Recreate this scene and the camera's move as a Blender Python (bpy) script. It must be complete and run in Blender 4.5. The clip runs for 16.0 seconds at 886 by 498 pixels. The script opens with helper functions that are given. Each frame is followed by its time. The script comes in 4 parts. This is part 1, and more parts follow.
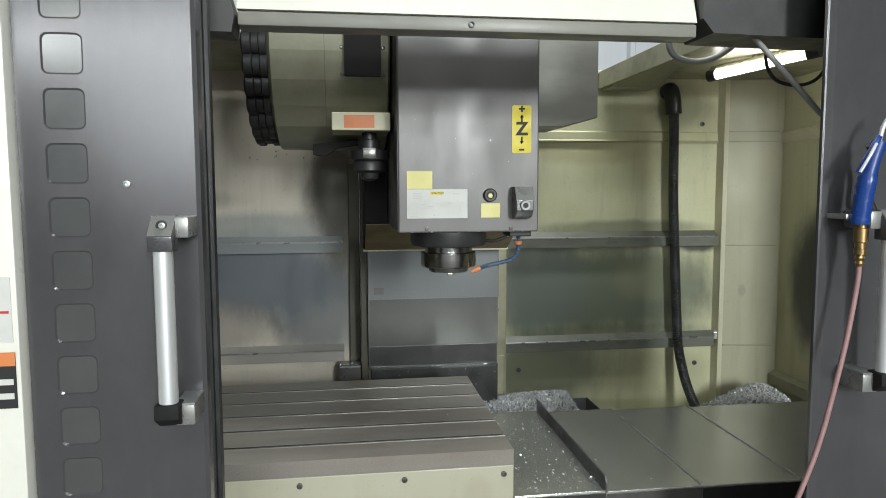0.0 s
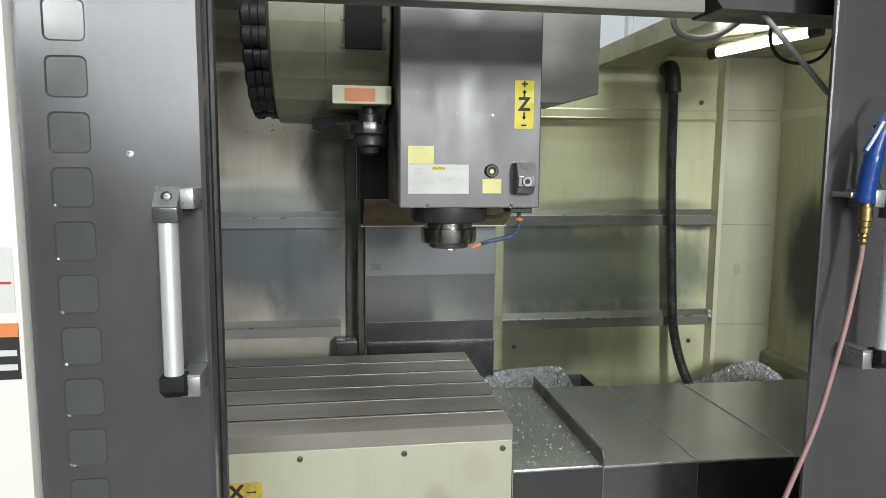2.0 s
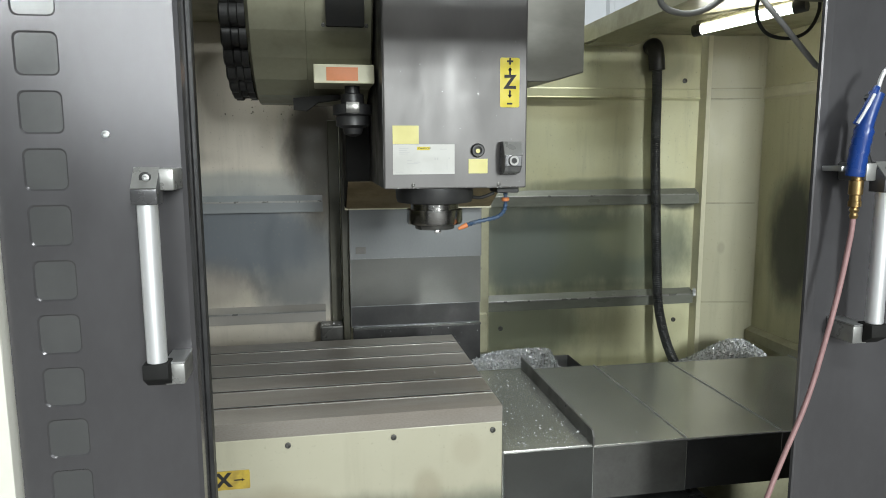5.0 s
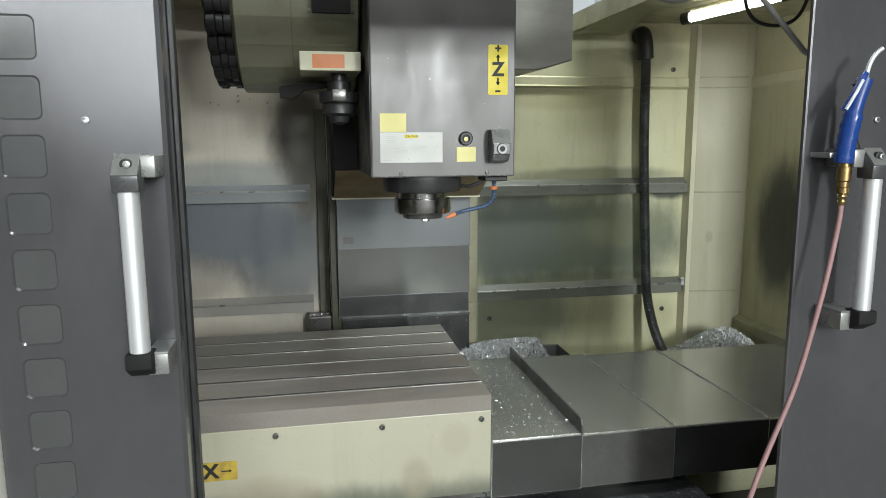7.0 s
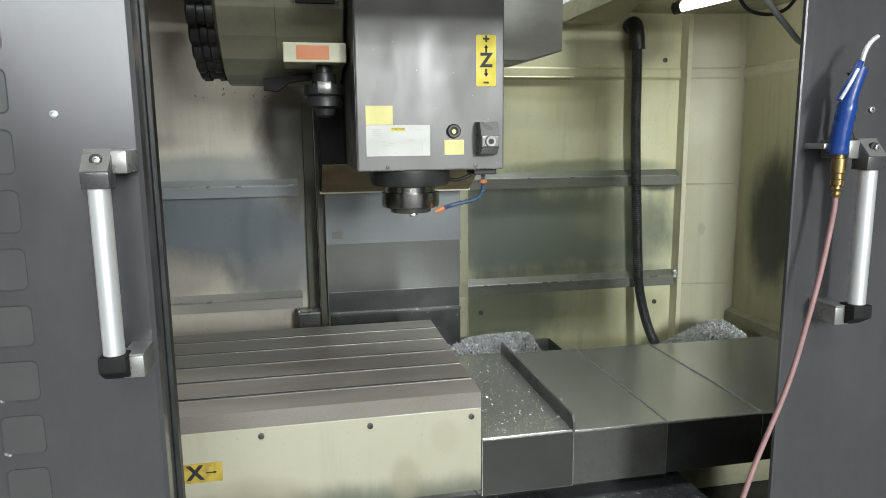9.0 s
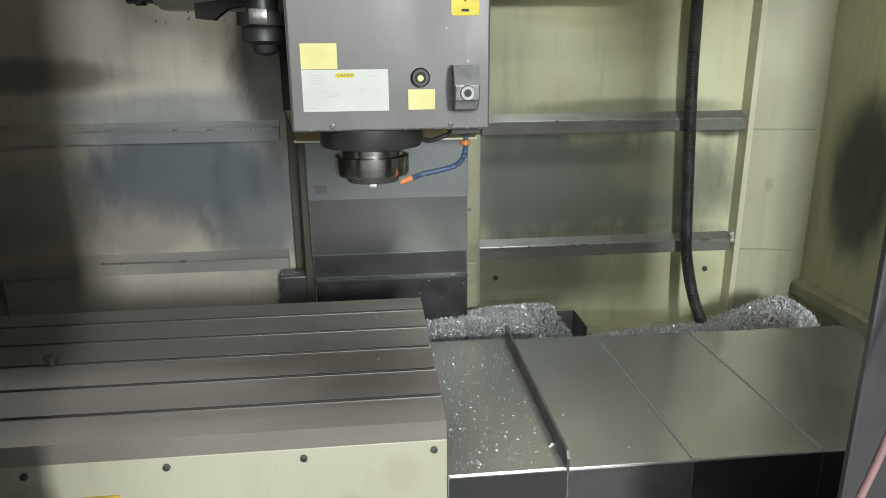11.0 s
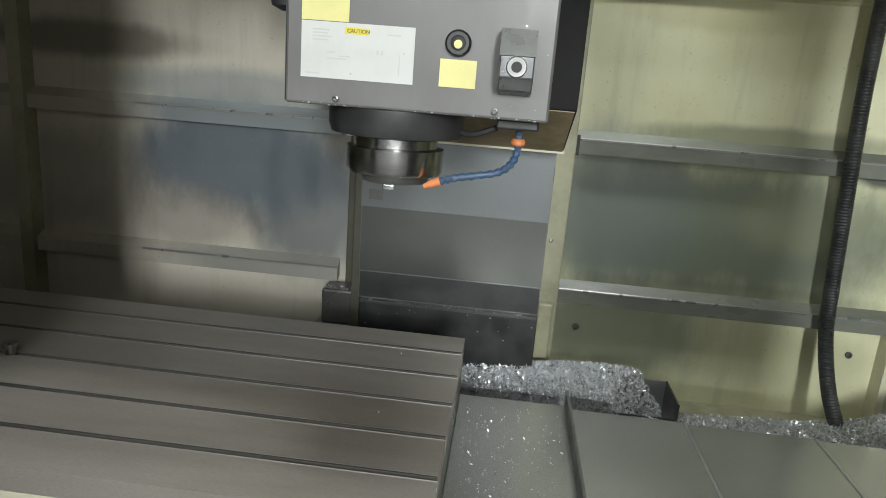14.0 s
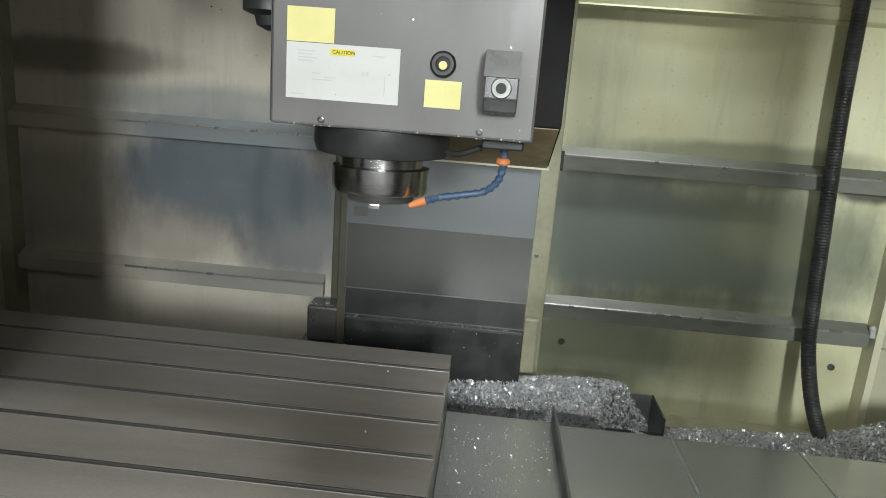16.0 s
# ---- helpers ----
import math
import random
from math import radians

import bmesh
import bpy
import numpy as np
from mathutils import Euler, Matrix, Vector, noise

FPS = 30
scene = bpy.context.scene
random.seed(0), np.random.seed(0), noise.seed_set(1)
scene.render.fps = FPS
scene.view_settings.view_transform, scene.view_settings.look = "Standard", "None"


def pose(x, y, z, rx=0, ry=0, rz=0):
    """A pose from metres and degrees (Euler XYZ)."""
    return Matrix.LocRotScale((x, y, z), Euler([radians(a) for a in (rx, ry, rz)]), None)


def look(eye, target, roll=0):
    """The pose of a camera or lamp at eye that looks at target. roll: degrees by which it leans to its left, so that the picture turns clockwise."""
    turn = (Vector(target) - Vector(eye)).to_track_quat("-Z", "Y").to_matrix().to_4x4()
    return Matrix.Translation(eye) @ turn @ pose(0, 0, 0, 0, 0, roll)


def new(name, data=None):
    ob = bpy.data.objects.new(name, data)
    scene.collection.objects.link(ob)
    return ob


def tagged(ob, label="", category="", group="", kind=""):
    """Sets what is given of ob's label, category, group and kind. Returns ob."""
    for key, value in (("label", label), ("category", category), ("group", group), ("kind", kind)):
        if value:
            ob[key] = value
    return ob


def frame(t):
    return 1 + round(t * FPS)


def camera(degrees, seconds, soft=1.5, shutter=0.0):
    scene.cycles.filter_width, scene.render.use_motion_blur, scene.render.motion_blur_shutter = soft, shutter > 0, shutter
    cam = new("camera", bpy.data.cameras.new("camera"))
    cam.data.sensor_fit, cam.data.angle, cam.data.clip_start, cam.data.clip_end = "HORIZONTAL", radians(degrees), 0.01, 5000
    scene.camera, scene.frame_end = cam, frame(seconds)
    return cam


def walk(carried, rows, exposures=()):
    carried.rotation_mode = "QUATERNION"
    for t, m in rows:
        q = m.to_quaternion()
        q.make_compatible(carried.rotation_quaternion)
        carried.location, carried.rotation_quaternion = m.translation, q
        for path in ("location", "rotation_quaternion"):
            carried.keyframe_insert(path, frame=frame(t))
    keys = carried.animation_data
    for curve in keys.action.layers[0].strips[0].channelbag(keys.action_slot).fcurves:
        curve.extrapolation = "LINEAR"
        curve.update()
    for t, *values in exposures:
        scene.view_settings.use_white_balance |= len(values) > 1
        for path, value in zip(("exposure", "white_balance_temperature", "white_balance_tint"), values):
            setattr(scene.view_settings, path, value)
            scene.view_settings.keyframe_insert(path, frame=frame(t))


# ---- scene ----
cam = camera(65.8, 16.0, soft=0.9)
PATH = [
    (0, (-0.458, 0.087, 1.642), (-0.188, 2.061, 1.467), -0.2),
    (0.5, (-0.461, 0.086, 1.638), (-0.19, 2.059, 1.454), -0.0),
    (1, (-0.465, 0.088, 1.637), (-0.195, 2.06, 1.447), 0.1),
    (1.5, (-0.466, 0.091, 1.633), (-0.198, 2.061, 1.409), 0.1),
    (2, (-0.484, 0.095, 1.635), (-0.189, 2.059, 1.396), 0.4),
    (2.5, (-0.487, 0.105, 1.629), (-0.177, 2.065, 1.379), 0.0),
    (3, (-0.486, 0.106, 1.631), (-0.168, 2.063, 1.369), -0.0),
    (5.5, (-0.493, 0.123, 1.622), (-0.138, 2.069, 1.333), -0.3),
    (6, (-0.489, 0.123, 1.621), (-0.124, 2.067, 1.325), -0.3),
    (6.5, (-0.487, 0.126, 1.619), (-0.119, 2.068, 1.316), -0.3),
    (7, (-0.487, 0.132, 1.616), (-0.112, 2.072, 1.306), -0.3),
    (7.5, (-0.489, 0.14, 1.611), (-0.087, 2.072, 1.287), -0.3),
    (8, (-0.488, 0.14, 1.61), (-0.071, 2.069, 1.283), -0.2),
    (8.5, (-0.487, 0.141, 1.611), (-0.078, 2.071, 1.283), -0.4),
    (11, (-0.167, 0.575, 1.68), (0.029, 2.484, 1.117), -0.5),
    (11.5, (-0.074, 0.729, 1.696), (0.043, 2.605, 1.013), 0.0),
    (12, (0.02, 0.842, 1.636), (0.08, 2.746, 1.024), 3.1),
    (12.5, (0.052, 0.882, 1.568), (-0.142, 2.799, 1.033), 2.7),
    (13, (0.043, 0.909, 1.574), (-0.217, 2.829, 1.076), 3.6),
    (13.5, (0.044, 0.938, 1.585), (-0.182, 2.859, 1.076), 3.9),
    (14, (0.021, 0.948, 1.582), (-0.138, 2.878, 1.083), 4.5),
    (14.5, (0.025, 0.946, 1.597), (-0.117, 2.879, 1.103), 4.6),
    (15, (0.035, 0.948, 1.594), (-0.092, 2.886, 1.116), 4.2),
    (15.5, (0.027, 0.943, 1.589), (-0.092, 2.886, 1.129), 4.4),
    (16, (0.019, 0.949, 1.593), (-0.101, 2.891, 1.132), 4.4),
]
walk(cam, [(t, look(eye, target, roll)) for t, eye, target, roll in PATH],
     exposures=[(0, -0.20, 6500, 10), (1.5, -0.10, 6500, 10), (3, -0.04, 6500, 10), (7, -0.06, 6500, 10), (8.5, 0.07, 6500, 10), (11, 0.10, 6500, 10), (16, 0.10, 6500, 10)])

# ---- light: the hall's fluorescent rows and a dim grey sky-free world ----
world = bpy.data.worlds.new("world")
scene.world = world
world.use_nodes = True
world.node_tree.nodes["Background"].inputs[0].default_value = (0.80, 0.85, 0.90, 1)
world.node_tree.nodes["Background"].inputs[1].default_value = 0.05


def lamp(name, x, y, z, sx, sy, watts, colour=(0.945, 1.0, 0.985), aim=None):
    data = bpy.data.lights.new(name, "AREA")
    data.shape, data.size, data.size_y, data.energy, data.color = "RECTANGLE", sx, sy, watts, colour
    ob = new(name, data)
    ob.matrix_world = look((x, y, z), aim) if aim else pose(x, y, z)
    return ob


lamp("hall_lamp", -0.3, -1.9, 4.4, 3.0, 0.25, 105)
lamp("hall_lamp", 1.9, -8.0, 3.6, 0.9, 2.6, 720, aim=(0, 2.5, 1.2))
lamp("hall_lamp", 0.3, 2.2, 4.6, 2.2, 0.25, 135)
lamp("hall_lamp", -1.5, -10.6, 4.3, 10.5, 0.3, 360, aim=(-1.5, -2, 0.5))
lamp("hall_lamp", -1.5, -18.5, 3.4, 10.5, 0.4, 460, aim=(-1.5, -2, 1.0))

# ---- materials ----
MATS = {}


def base_mat(name):
    m = bpy.data.materials.new(name)
    m.use_nodes = True
    MATS[name] = m
    nt = m.node_tree
    return m, nt, nt.nodes["Principled BSDF"]


def node(nt, kind, **inputs):
    n = nt.nodes.new(kind)
    for k, v in inputs.items():
        n.inputs[k].default_value = v
    return n


def noise_at(nt, scale, stretch=(1, 1, 1), detail=5.0, rough=0.6):
    tc = nt.nodes.new("ShaderNodeNewGeometry")
    mp = nt.nodes.new("ShaderNodeMapping")
    mp.inputs["Scale"].default_value = stretch
    nt.links.new(tc.outputs["Position"], mp.inputs["Vector"])
    n = node(nt, "ShaderNodeTexNoise", Scale=scale, Detail=detail, Roughness=rough)
    nt.links.new(mp.outputs["Vector"], n.inputs["Vector"])
    return n.outputs["Fac"]


def remap(nt, fac, a, b, lo=0.0, hi=1.0):
    r = node(nt, "ShaderNodeMapRange")
    r.interpolation_type = "SMOOTHSTEP"
    for i, v in ((1, a), (2, b), (3, lo), (4, hi)):
        r.inputs[i].default_value = v
    nt.links.new(fac, r.inputs[0])
    return r.outputs[0]


def mixc(nt, fac, a, b):
    m = nt.nodes.new("ShaderNodeMix")
    m.data_type = "RGBA"
    for sock, v in ((m.inputs[6], a), (m.inputs[7], b)):
        if isinstance(v, tuple):
            sock.default_value = (*v, 1)
        else:
            nt.links.new(v, sock)
    nt.links.new(fac, m.inputs[0])
    return m.outputs[2]


def math2(nt, op, a, b):
    m = nt.nodes.new("ShaderNodeMath")
    m.operation = op
    m.use_clamp = True
    for sock, v in ((m.inputs[0], a), (m.inputs[1], b)):
        if isinstance(v, (int, float)):
            sock.default_value = v
        else:
            nt.links.new(v, sock)
    return m.outputs[0]


def mk(name, col, dirt, rough, metal=0.0, big=3.0, small=60.0, stretch=(1, 1, 1), amount=0.5, bump=0.05, spread=0.12, spec=0.5, thresh=(0.42, 0.68)):
    """Paint or metal with soft large stains, fine grain, uneven gloss and a little relief."""
    m, nt, b = base_mat(name)
    n1, n2 = noise_at(nt, big, stretch), noise_at(nt, small, stretch, 3.0)
    stain = math2(nt, "MULTIPLY", remap(nt, n1, *thresh), amount)
    grain = math2(nt, "MULTIPLY", remap(nt, n2, 0.35, 0.75), amount * 0.3)
    c = mixc(nt, stain, col, dirt)
    c = mixc(nt, grain, c, dirt)
    nt.links.new(c, b.inputs["Base Color"])
    nt.links.new(remap(nt, n1, 0.3, 0.7, max(0.04, rough - spread), min(1.0, rough + spread)), b.inputs["Roughness"])
    b.inputs["Metallic"].default_value = metal
    b.inputs["Specular IOR Level"].default_value = spec
    if bump:
        bp = node(nt, "ShaderNodeBump", Strength=bump, Distance=0.002)
        nt.links.new(n2, bp.inputs["Height"])
        nt.links.new(bp.outputs["Normal"], b.inputs["Normal"])
    return m


def flat(name, col, rough=0.5, metal=0.0, emit=0.0):
    m, nt, b = base_mat(name)
    b.inputs["Base Color"].default_value = (*col, 1)
    b.inputs["Roughness"].default_value = rough
    b.inputs["Metallic"].default_value = metal
    if emit:
        b.inputs["Emission Color"].default_value = (*col, 1)
        b.inputs["Emission Strength"].default_value = emit
    return m


def wall_paint(name, paint, splash, blots, ochre, along="X"):
    """Cream sheet-metal paint with splash bands, streaks and soft blots: old coolant, grime, some shade put into
    colour. blots: (x, z, half width, half height, strength, colour).
    """
    m, nt, b = base_mat(name)
    geo = nt.nodes.new("ShaderNodeNewGeometry")
    sep = nt.nodes.new("ShaderNodeSeparateXYZ")
    nt.links.new(geo.outputs["Position"], sep.inputs[0])
    big, mid, fine = noise_at(nt, 2.6), noise_at(nt, 11.0, (1, 1, 0.45)), noise_at(nt, 90.0, (1, 1, 1), 3.0)
    streak = noise_at(nt, 16.0, (1.0, 1.0, 0.10), 4.0)
    c = mixc(nt, math2(nt, "MULTIPLY", remap(nt, big, 0.38, 0.7), 0.55), paint, ochre)
    c = mixc(nt, math2(nt, "MULTIPLY", remap(nt, streak, 0.5, 0.75), 0.24), c, splash)
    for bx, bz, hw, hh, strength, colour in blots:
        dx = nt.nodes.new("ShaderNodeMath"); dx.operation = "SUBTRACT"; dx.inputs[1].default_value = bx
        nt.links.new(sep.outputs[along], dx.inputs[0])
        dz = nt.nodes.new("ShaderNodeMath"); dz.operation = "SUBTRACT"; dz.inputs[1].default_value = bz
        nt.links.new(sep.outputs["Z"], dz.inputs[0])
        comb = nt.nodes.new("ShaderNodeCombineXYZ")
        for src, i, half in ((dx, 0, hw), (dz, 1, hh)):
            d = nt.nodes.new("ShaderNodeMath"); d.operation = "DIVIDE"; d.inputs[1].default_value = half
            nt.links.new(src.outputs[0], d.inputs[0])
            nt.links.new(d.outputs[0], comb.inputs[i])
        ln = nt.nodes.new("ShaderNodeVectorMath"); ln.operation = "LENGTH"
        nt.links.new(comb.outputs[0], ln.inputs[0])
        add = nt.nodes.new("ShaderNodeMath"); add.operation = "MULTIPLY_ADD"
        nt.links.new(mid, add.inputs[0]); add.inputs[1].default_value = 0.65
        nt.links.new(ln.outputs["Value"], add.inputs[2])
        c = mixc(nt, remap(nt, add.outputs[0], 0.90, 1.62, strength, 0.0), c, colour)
    c = mixc(nt, math2(nt, "MULTIPLY", remap(nt, fine, 0.62, 0.75), 0.35), c, splash)
    nt.links.new(c, b.inputs["Base Color"])
    nt.links.new(remap(nt, mid, 0.3, 0.7, 0.28, 0.55), b.inputs["Roughness"])
    bp = node(nt, "ShaderNodeBump", Strength=0.08, Distance=0.003)
    nt.links.new(mid, bp.inputs["Height"])
    nt.links.new(bp.outputs["Normal"], b.inputs["Normal"])
    return m


GREY = (0.115, 0.12, 0.125)
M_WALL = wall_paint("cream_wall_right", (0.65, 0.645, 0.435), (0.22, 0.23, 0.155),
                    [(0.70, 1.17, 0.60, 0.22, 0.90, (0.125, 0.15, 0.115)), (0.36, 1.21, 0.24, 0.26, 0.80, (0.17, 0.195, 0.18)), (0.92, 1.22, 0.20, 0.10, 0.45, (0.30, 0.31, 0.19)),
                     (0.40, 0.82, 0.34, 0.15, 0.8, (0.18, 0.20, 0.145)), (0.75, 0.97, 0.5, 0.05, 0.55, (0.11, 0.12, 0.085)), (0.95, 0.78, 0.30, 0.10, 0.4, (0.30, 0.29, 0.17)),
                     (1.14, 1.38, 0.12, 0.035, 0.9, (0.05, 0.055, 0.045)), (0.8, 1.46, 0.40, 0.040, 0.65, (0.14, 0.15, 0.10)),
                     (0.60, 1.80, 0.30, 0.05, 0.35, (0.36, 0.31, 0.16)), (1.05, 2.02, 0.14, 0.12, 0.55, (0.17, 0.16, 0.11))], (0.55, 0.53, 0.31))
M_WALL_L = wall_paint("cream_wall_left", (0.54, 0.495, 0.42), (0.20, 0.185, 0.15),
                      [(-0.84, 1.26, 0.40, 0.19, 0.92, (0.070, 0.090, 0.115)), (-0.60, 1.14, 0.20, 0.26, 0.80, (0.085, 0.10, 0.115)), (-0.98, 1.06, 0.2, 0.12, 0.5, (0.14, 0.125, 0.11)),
                       # near-black blot at (-0.52, 1.66): magazine shade painted in, with grime
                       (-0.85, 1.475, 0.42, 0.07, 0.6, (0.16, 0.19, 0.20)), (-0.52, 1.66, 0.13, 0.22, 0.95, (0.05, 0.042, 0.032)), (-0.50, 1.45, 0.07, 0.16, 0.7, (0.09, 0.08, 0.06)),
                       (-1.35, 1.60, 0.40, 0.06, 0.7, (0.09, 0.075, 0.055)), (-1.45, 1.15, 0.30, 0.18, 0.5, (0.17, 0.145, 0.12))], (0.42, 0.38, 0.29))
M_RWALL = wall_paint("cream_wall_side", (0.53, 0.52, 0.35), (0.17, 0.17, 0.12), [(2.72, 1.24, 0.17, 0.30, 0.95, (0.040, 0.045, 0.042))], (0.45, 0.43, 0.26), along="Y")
M_CORNER = wall_paint("cream_wall_corner", (0.44, 0.425, 0.30), (0.20, 0.19, 0.13), [(1.335, 1.17, 0.018, 0.030, 0.28, (0.14, 0.12, 0.085))], (0.38, 0.36, 0.23))
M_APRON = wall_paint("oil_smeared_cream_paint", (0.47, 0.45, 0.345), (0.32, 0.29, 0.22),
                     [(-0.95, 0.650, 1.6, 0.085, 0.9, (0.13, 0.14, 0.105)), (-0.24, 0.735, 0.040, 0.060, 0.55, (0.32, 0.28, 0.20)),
                      (-0.62, 0.72, 0.14, 0.06, 0.6, (0.32, 0.28, 0.20)), (-0.85, 0.84, 0.05, 0.03, 0.5, (0.32, 0.28, 0.20)), (-0.13, 0.84, 0.04, 0.05, 0.4, (0.38, 0.34, 0.25))], (0.41, 0.385, 0.285))
M_RIB = mk("grimy_stiffener", (0.18, 0.188, 0.158), (0.10, 0.105, 0.085), 0.36, big=9, small=60, stretch=(0.4, 1, 1), amount=0.6)
M_RIB_L = wall_paint("hazed_cream_stiffener", (0.42, 0.385, 0.325), (0.17, 0.155, 0.125),
                     [(-0.78, 1.40, 0.42, 0.12, 0.9, (0.145, 0.165, 0.180)), (-0.70, 0.93, 0.36, 0.10, 0.75, (0.19, 0.185, 0.18))], (0.34, 0.31, 0.24))
M_CREAM = mk("cream_paint", (0.60, 0.58, 0.42), (0.22, 0.21, 0.15), 0.4, big=3.5, small=70, amount=0.28, bump=0.03, thresh=(0.50, 0.80))
# darker cream: aged paint, and shade put into roof and left wall colour
M_CREAM_DARK = mk("aged_shaded_cream_paint", (0.36, 0.35, 0.24), (0.16, 0.15, 0.10), 0.42, big=5, small=60, amount=0.5)
M_WHITE = mk("off_white_paint", (0.78, 0.77, 0.70), (0.55, 0.53, 0.45), 0.35, big=4, small=80, amount=0.25, bump=0.02)
M_DOOR = mk("grey_door_paint", (0.125, 0.122, 0.128), (0.19, 0.188, 0.198), 0.20, metal=0.6, big=2.2, small=45, stretch=(1.2, 1, 0.6), amount=0.42, bump=0.02, spread=0.05)
M_HEAD = mk("grey_head_paint", (0.122, 0.116, 0.114), (0.160, 0.154, 0.152), 0.38, metal=0.15, big=5, small=70, stretch=(1, 1, 0.4), amount=0.5, bump=0.05, spread=0.1)
M_MAG = mk("khaki_cover_paint", (0.30, 0.295, 0.215), (0.17, 0.165, 0.11), 0.4, big=5, small=60, amount=0.5)
M_STEEL = mk("scuffed_steel", (0.50, 0.51, 0.51), (0.28, 0.28, 0.26), 0.36, metal=0.8, big=3, small=120, stretch=(0.5, 1, 1), amount=0.3, bump=0.03, spread=0.05)
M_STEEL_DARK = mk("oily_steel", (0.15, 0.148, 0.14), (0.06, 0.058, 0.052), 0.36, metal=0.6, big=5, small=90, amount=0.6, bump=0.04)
M_COVER = mk("way_cover_steel", (0.50, 0.505, 0.48), (0.20, 0.20, 0.17), 0.25, metal=0.78, big=3, small=400, stretch=(0.8, 1.2, 1), amount=0.45, bump=0.0, spread=0.0, thresh=(0.10, 1.05))
M_TABLE = mk("cast_iron_table", (0.40, 0.372, 0.335), (0.12, 0.080, 0.05), 0.36, metal=0.55, big=2.6, small=400, stretch=(0.35, 1.4, 1), amount=0.6, bump=0.0, spread=0.05, thresh=(0.30, 0.90))
M_LEAF_DARK = mk("dark_cover_steel", (0.085, 0.087, 0.083), (0.045, 0.045, 0.040), 0.36, metal=0.6, big=1.8, small=140, amount=0.4, bump=0.02, spread=0.05)
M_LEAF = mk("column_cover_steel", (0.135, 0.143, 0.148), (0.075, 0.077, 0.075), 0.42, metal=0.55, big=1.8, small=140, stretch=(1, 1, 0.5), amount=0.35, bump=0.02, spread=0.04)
M_TURNED = mk("turned_dark_steel", (0.46, 0.455, 0.445), (0.26, 0.255, 0.24), 0.20, metal=1.0, big=8, small=160, stretch=(1, 1, 6), amount=0.4, bump=0.02, spread=0.05)
nt = M_TURNED.node_tree
rings = node(nt, "ShaderNodeBump", Strength=0.35, Distance=0.0006)
nt.links.new(noise_at(nt, 700.0, (0.01, 0.01, 1.0), 2.0), rings.inputs["Height"])
nt.links.new(rings.outputs["Normal"], nt.nodes["Principled BSDF"].inputs["Normal"])
M_YELLOW_DIRTY = mk("soiled_yellow_label", (0.58, 0.42, 0.06), (0.26, 0.18, 0.05), 0.5, big=25, small=120, amount=0.7, bump=0)
M_MATTE = mk("matte_black_paint", (0.014, 0.014, 0.014), (0.035, 0.034, 0.03), 0.75, big=9, small=90, amount=0.4, spec=0.2)
# olive darkened to hold the shade of the recess beside the column
M_OLIVE = mk("shaded_olive_paint", (0.058, 0.055, 0.035), (0.03, 0.029, 0.02), 0.5, big=7, small=60, amount=0.6)
M_RAIL = mk("worn_rail_paint", (0.25, 0.245, 0.215), (0.15, 0.145, 0.125), 0.4, big=5, small=60, stretch=(0.4, 1, 1), amount=0.6)
M_POCKET = mk("glossy_grey_paint", (0.125, 0.127, 0.128), (0.165, 0.167, 0.165), 0.14, metal=0.5, big=8, small=60, amount=0.3, bump=0.0, spread=0.03)
M_CAP = mk("satin_dark_cap", (0.13, 0.13, 0.135), (0.07, 0.07, 0.07), 0.3, metal=0.6, big=15, small=90, amount=0.4)
M_FOOT = mk("satin_grey_casting", (0.30, 0.30, 0.29), (0.18, 0.18, 0.175), 0.35, metal=0.5, big=20, small=120, amount=0.4)
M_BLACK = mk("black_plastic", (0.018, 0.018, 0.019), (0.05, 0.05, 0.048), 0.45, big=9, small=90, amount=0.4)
M_HOSE = mk("black_ribbed_hose", (0.020, 0.021, 0.022), (0.07, 0.075, 0.075), 0.38, big=9, small=70, amount=0.6)
M_RUBBER = mk("black_tread_plate", (0.035, 0.037, 0.040), (0.10, 0.105, 0.105), 0.33, metal=0.3, big=7, small=60, amount=0.5)
M_ALU = mk("brushed_aluminium", (0.76, 0.77, 0.78), (0.56, 0.57, 0.59), 0.44, metal=0.6, big=10, small=200, stretch=(1, 1, 0.1), amount=0.3, bump=0.02)
M_CHROME = mk("polished_steel", (0.78, 0.78, 0.78), (0.5, 0.5, 0.5), 0.16, metal=1.0, big=12, small=120, amount=0.3, bump=0.0, spread=0.06)
M_CHIP = flat("bright_chip", (0.90, 0.92, 0.94), 0.20, 0.55)
M_CHIPBED = mk("packed_chips", (0.44, 0.445, 0.45), (0.10, 0.10, 0.10), 0.35, metal=0.5, big=40, small=220, amount=0.9, bump=0.6)
M_YELLOW = mk("yellow_label", (0.80, 0.66, 0.05), (0.60, 0.48, 0.06), 0.5, big=20, small=120, amount=0.25, bump=0)
M_PALEYEL = mk("pale_yellow_label", (0.80, 0.74, 0.30), (0.66, 0.60, 0.26), 0.5, big=20, small=120, amount=0.25, bump=0)
M_LABEL = mk("white_label", (0.64, 0.64, 0.61), (0.50, 0.50, 0.47), 0.5, big=14, small=100, amount=0.25, bump=0)
M_ORANGE = mk("orange_label", (0.70, 0.23, 0.08), (0.50, 0.19, 0.08), 0.5, big=14, small=100, amount=0.4, bump=0)
M_INK = flat("black_ink", (0.02, 0.02, 0.02), 0.6)
M_GREYINK = flat("grey_ink", (0.55, 0.55, 0.54), 0.6)
M_RED = flat("red_paint", (0.55, 0.04, 0.04), 0.5)
M_BLUE = mk("blue_paint", (0.011, 0.048, 0.23), (0.01, 0.035, 0.14), 0.3, big=20, small=100, amount=0.3, bump=0.02)
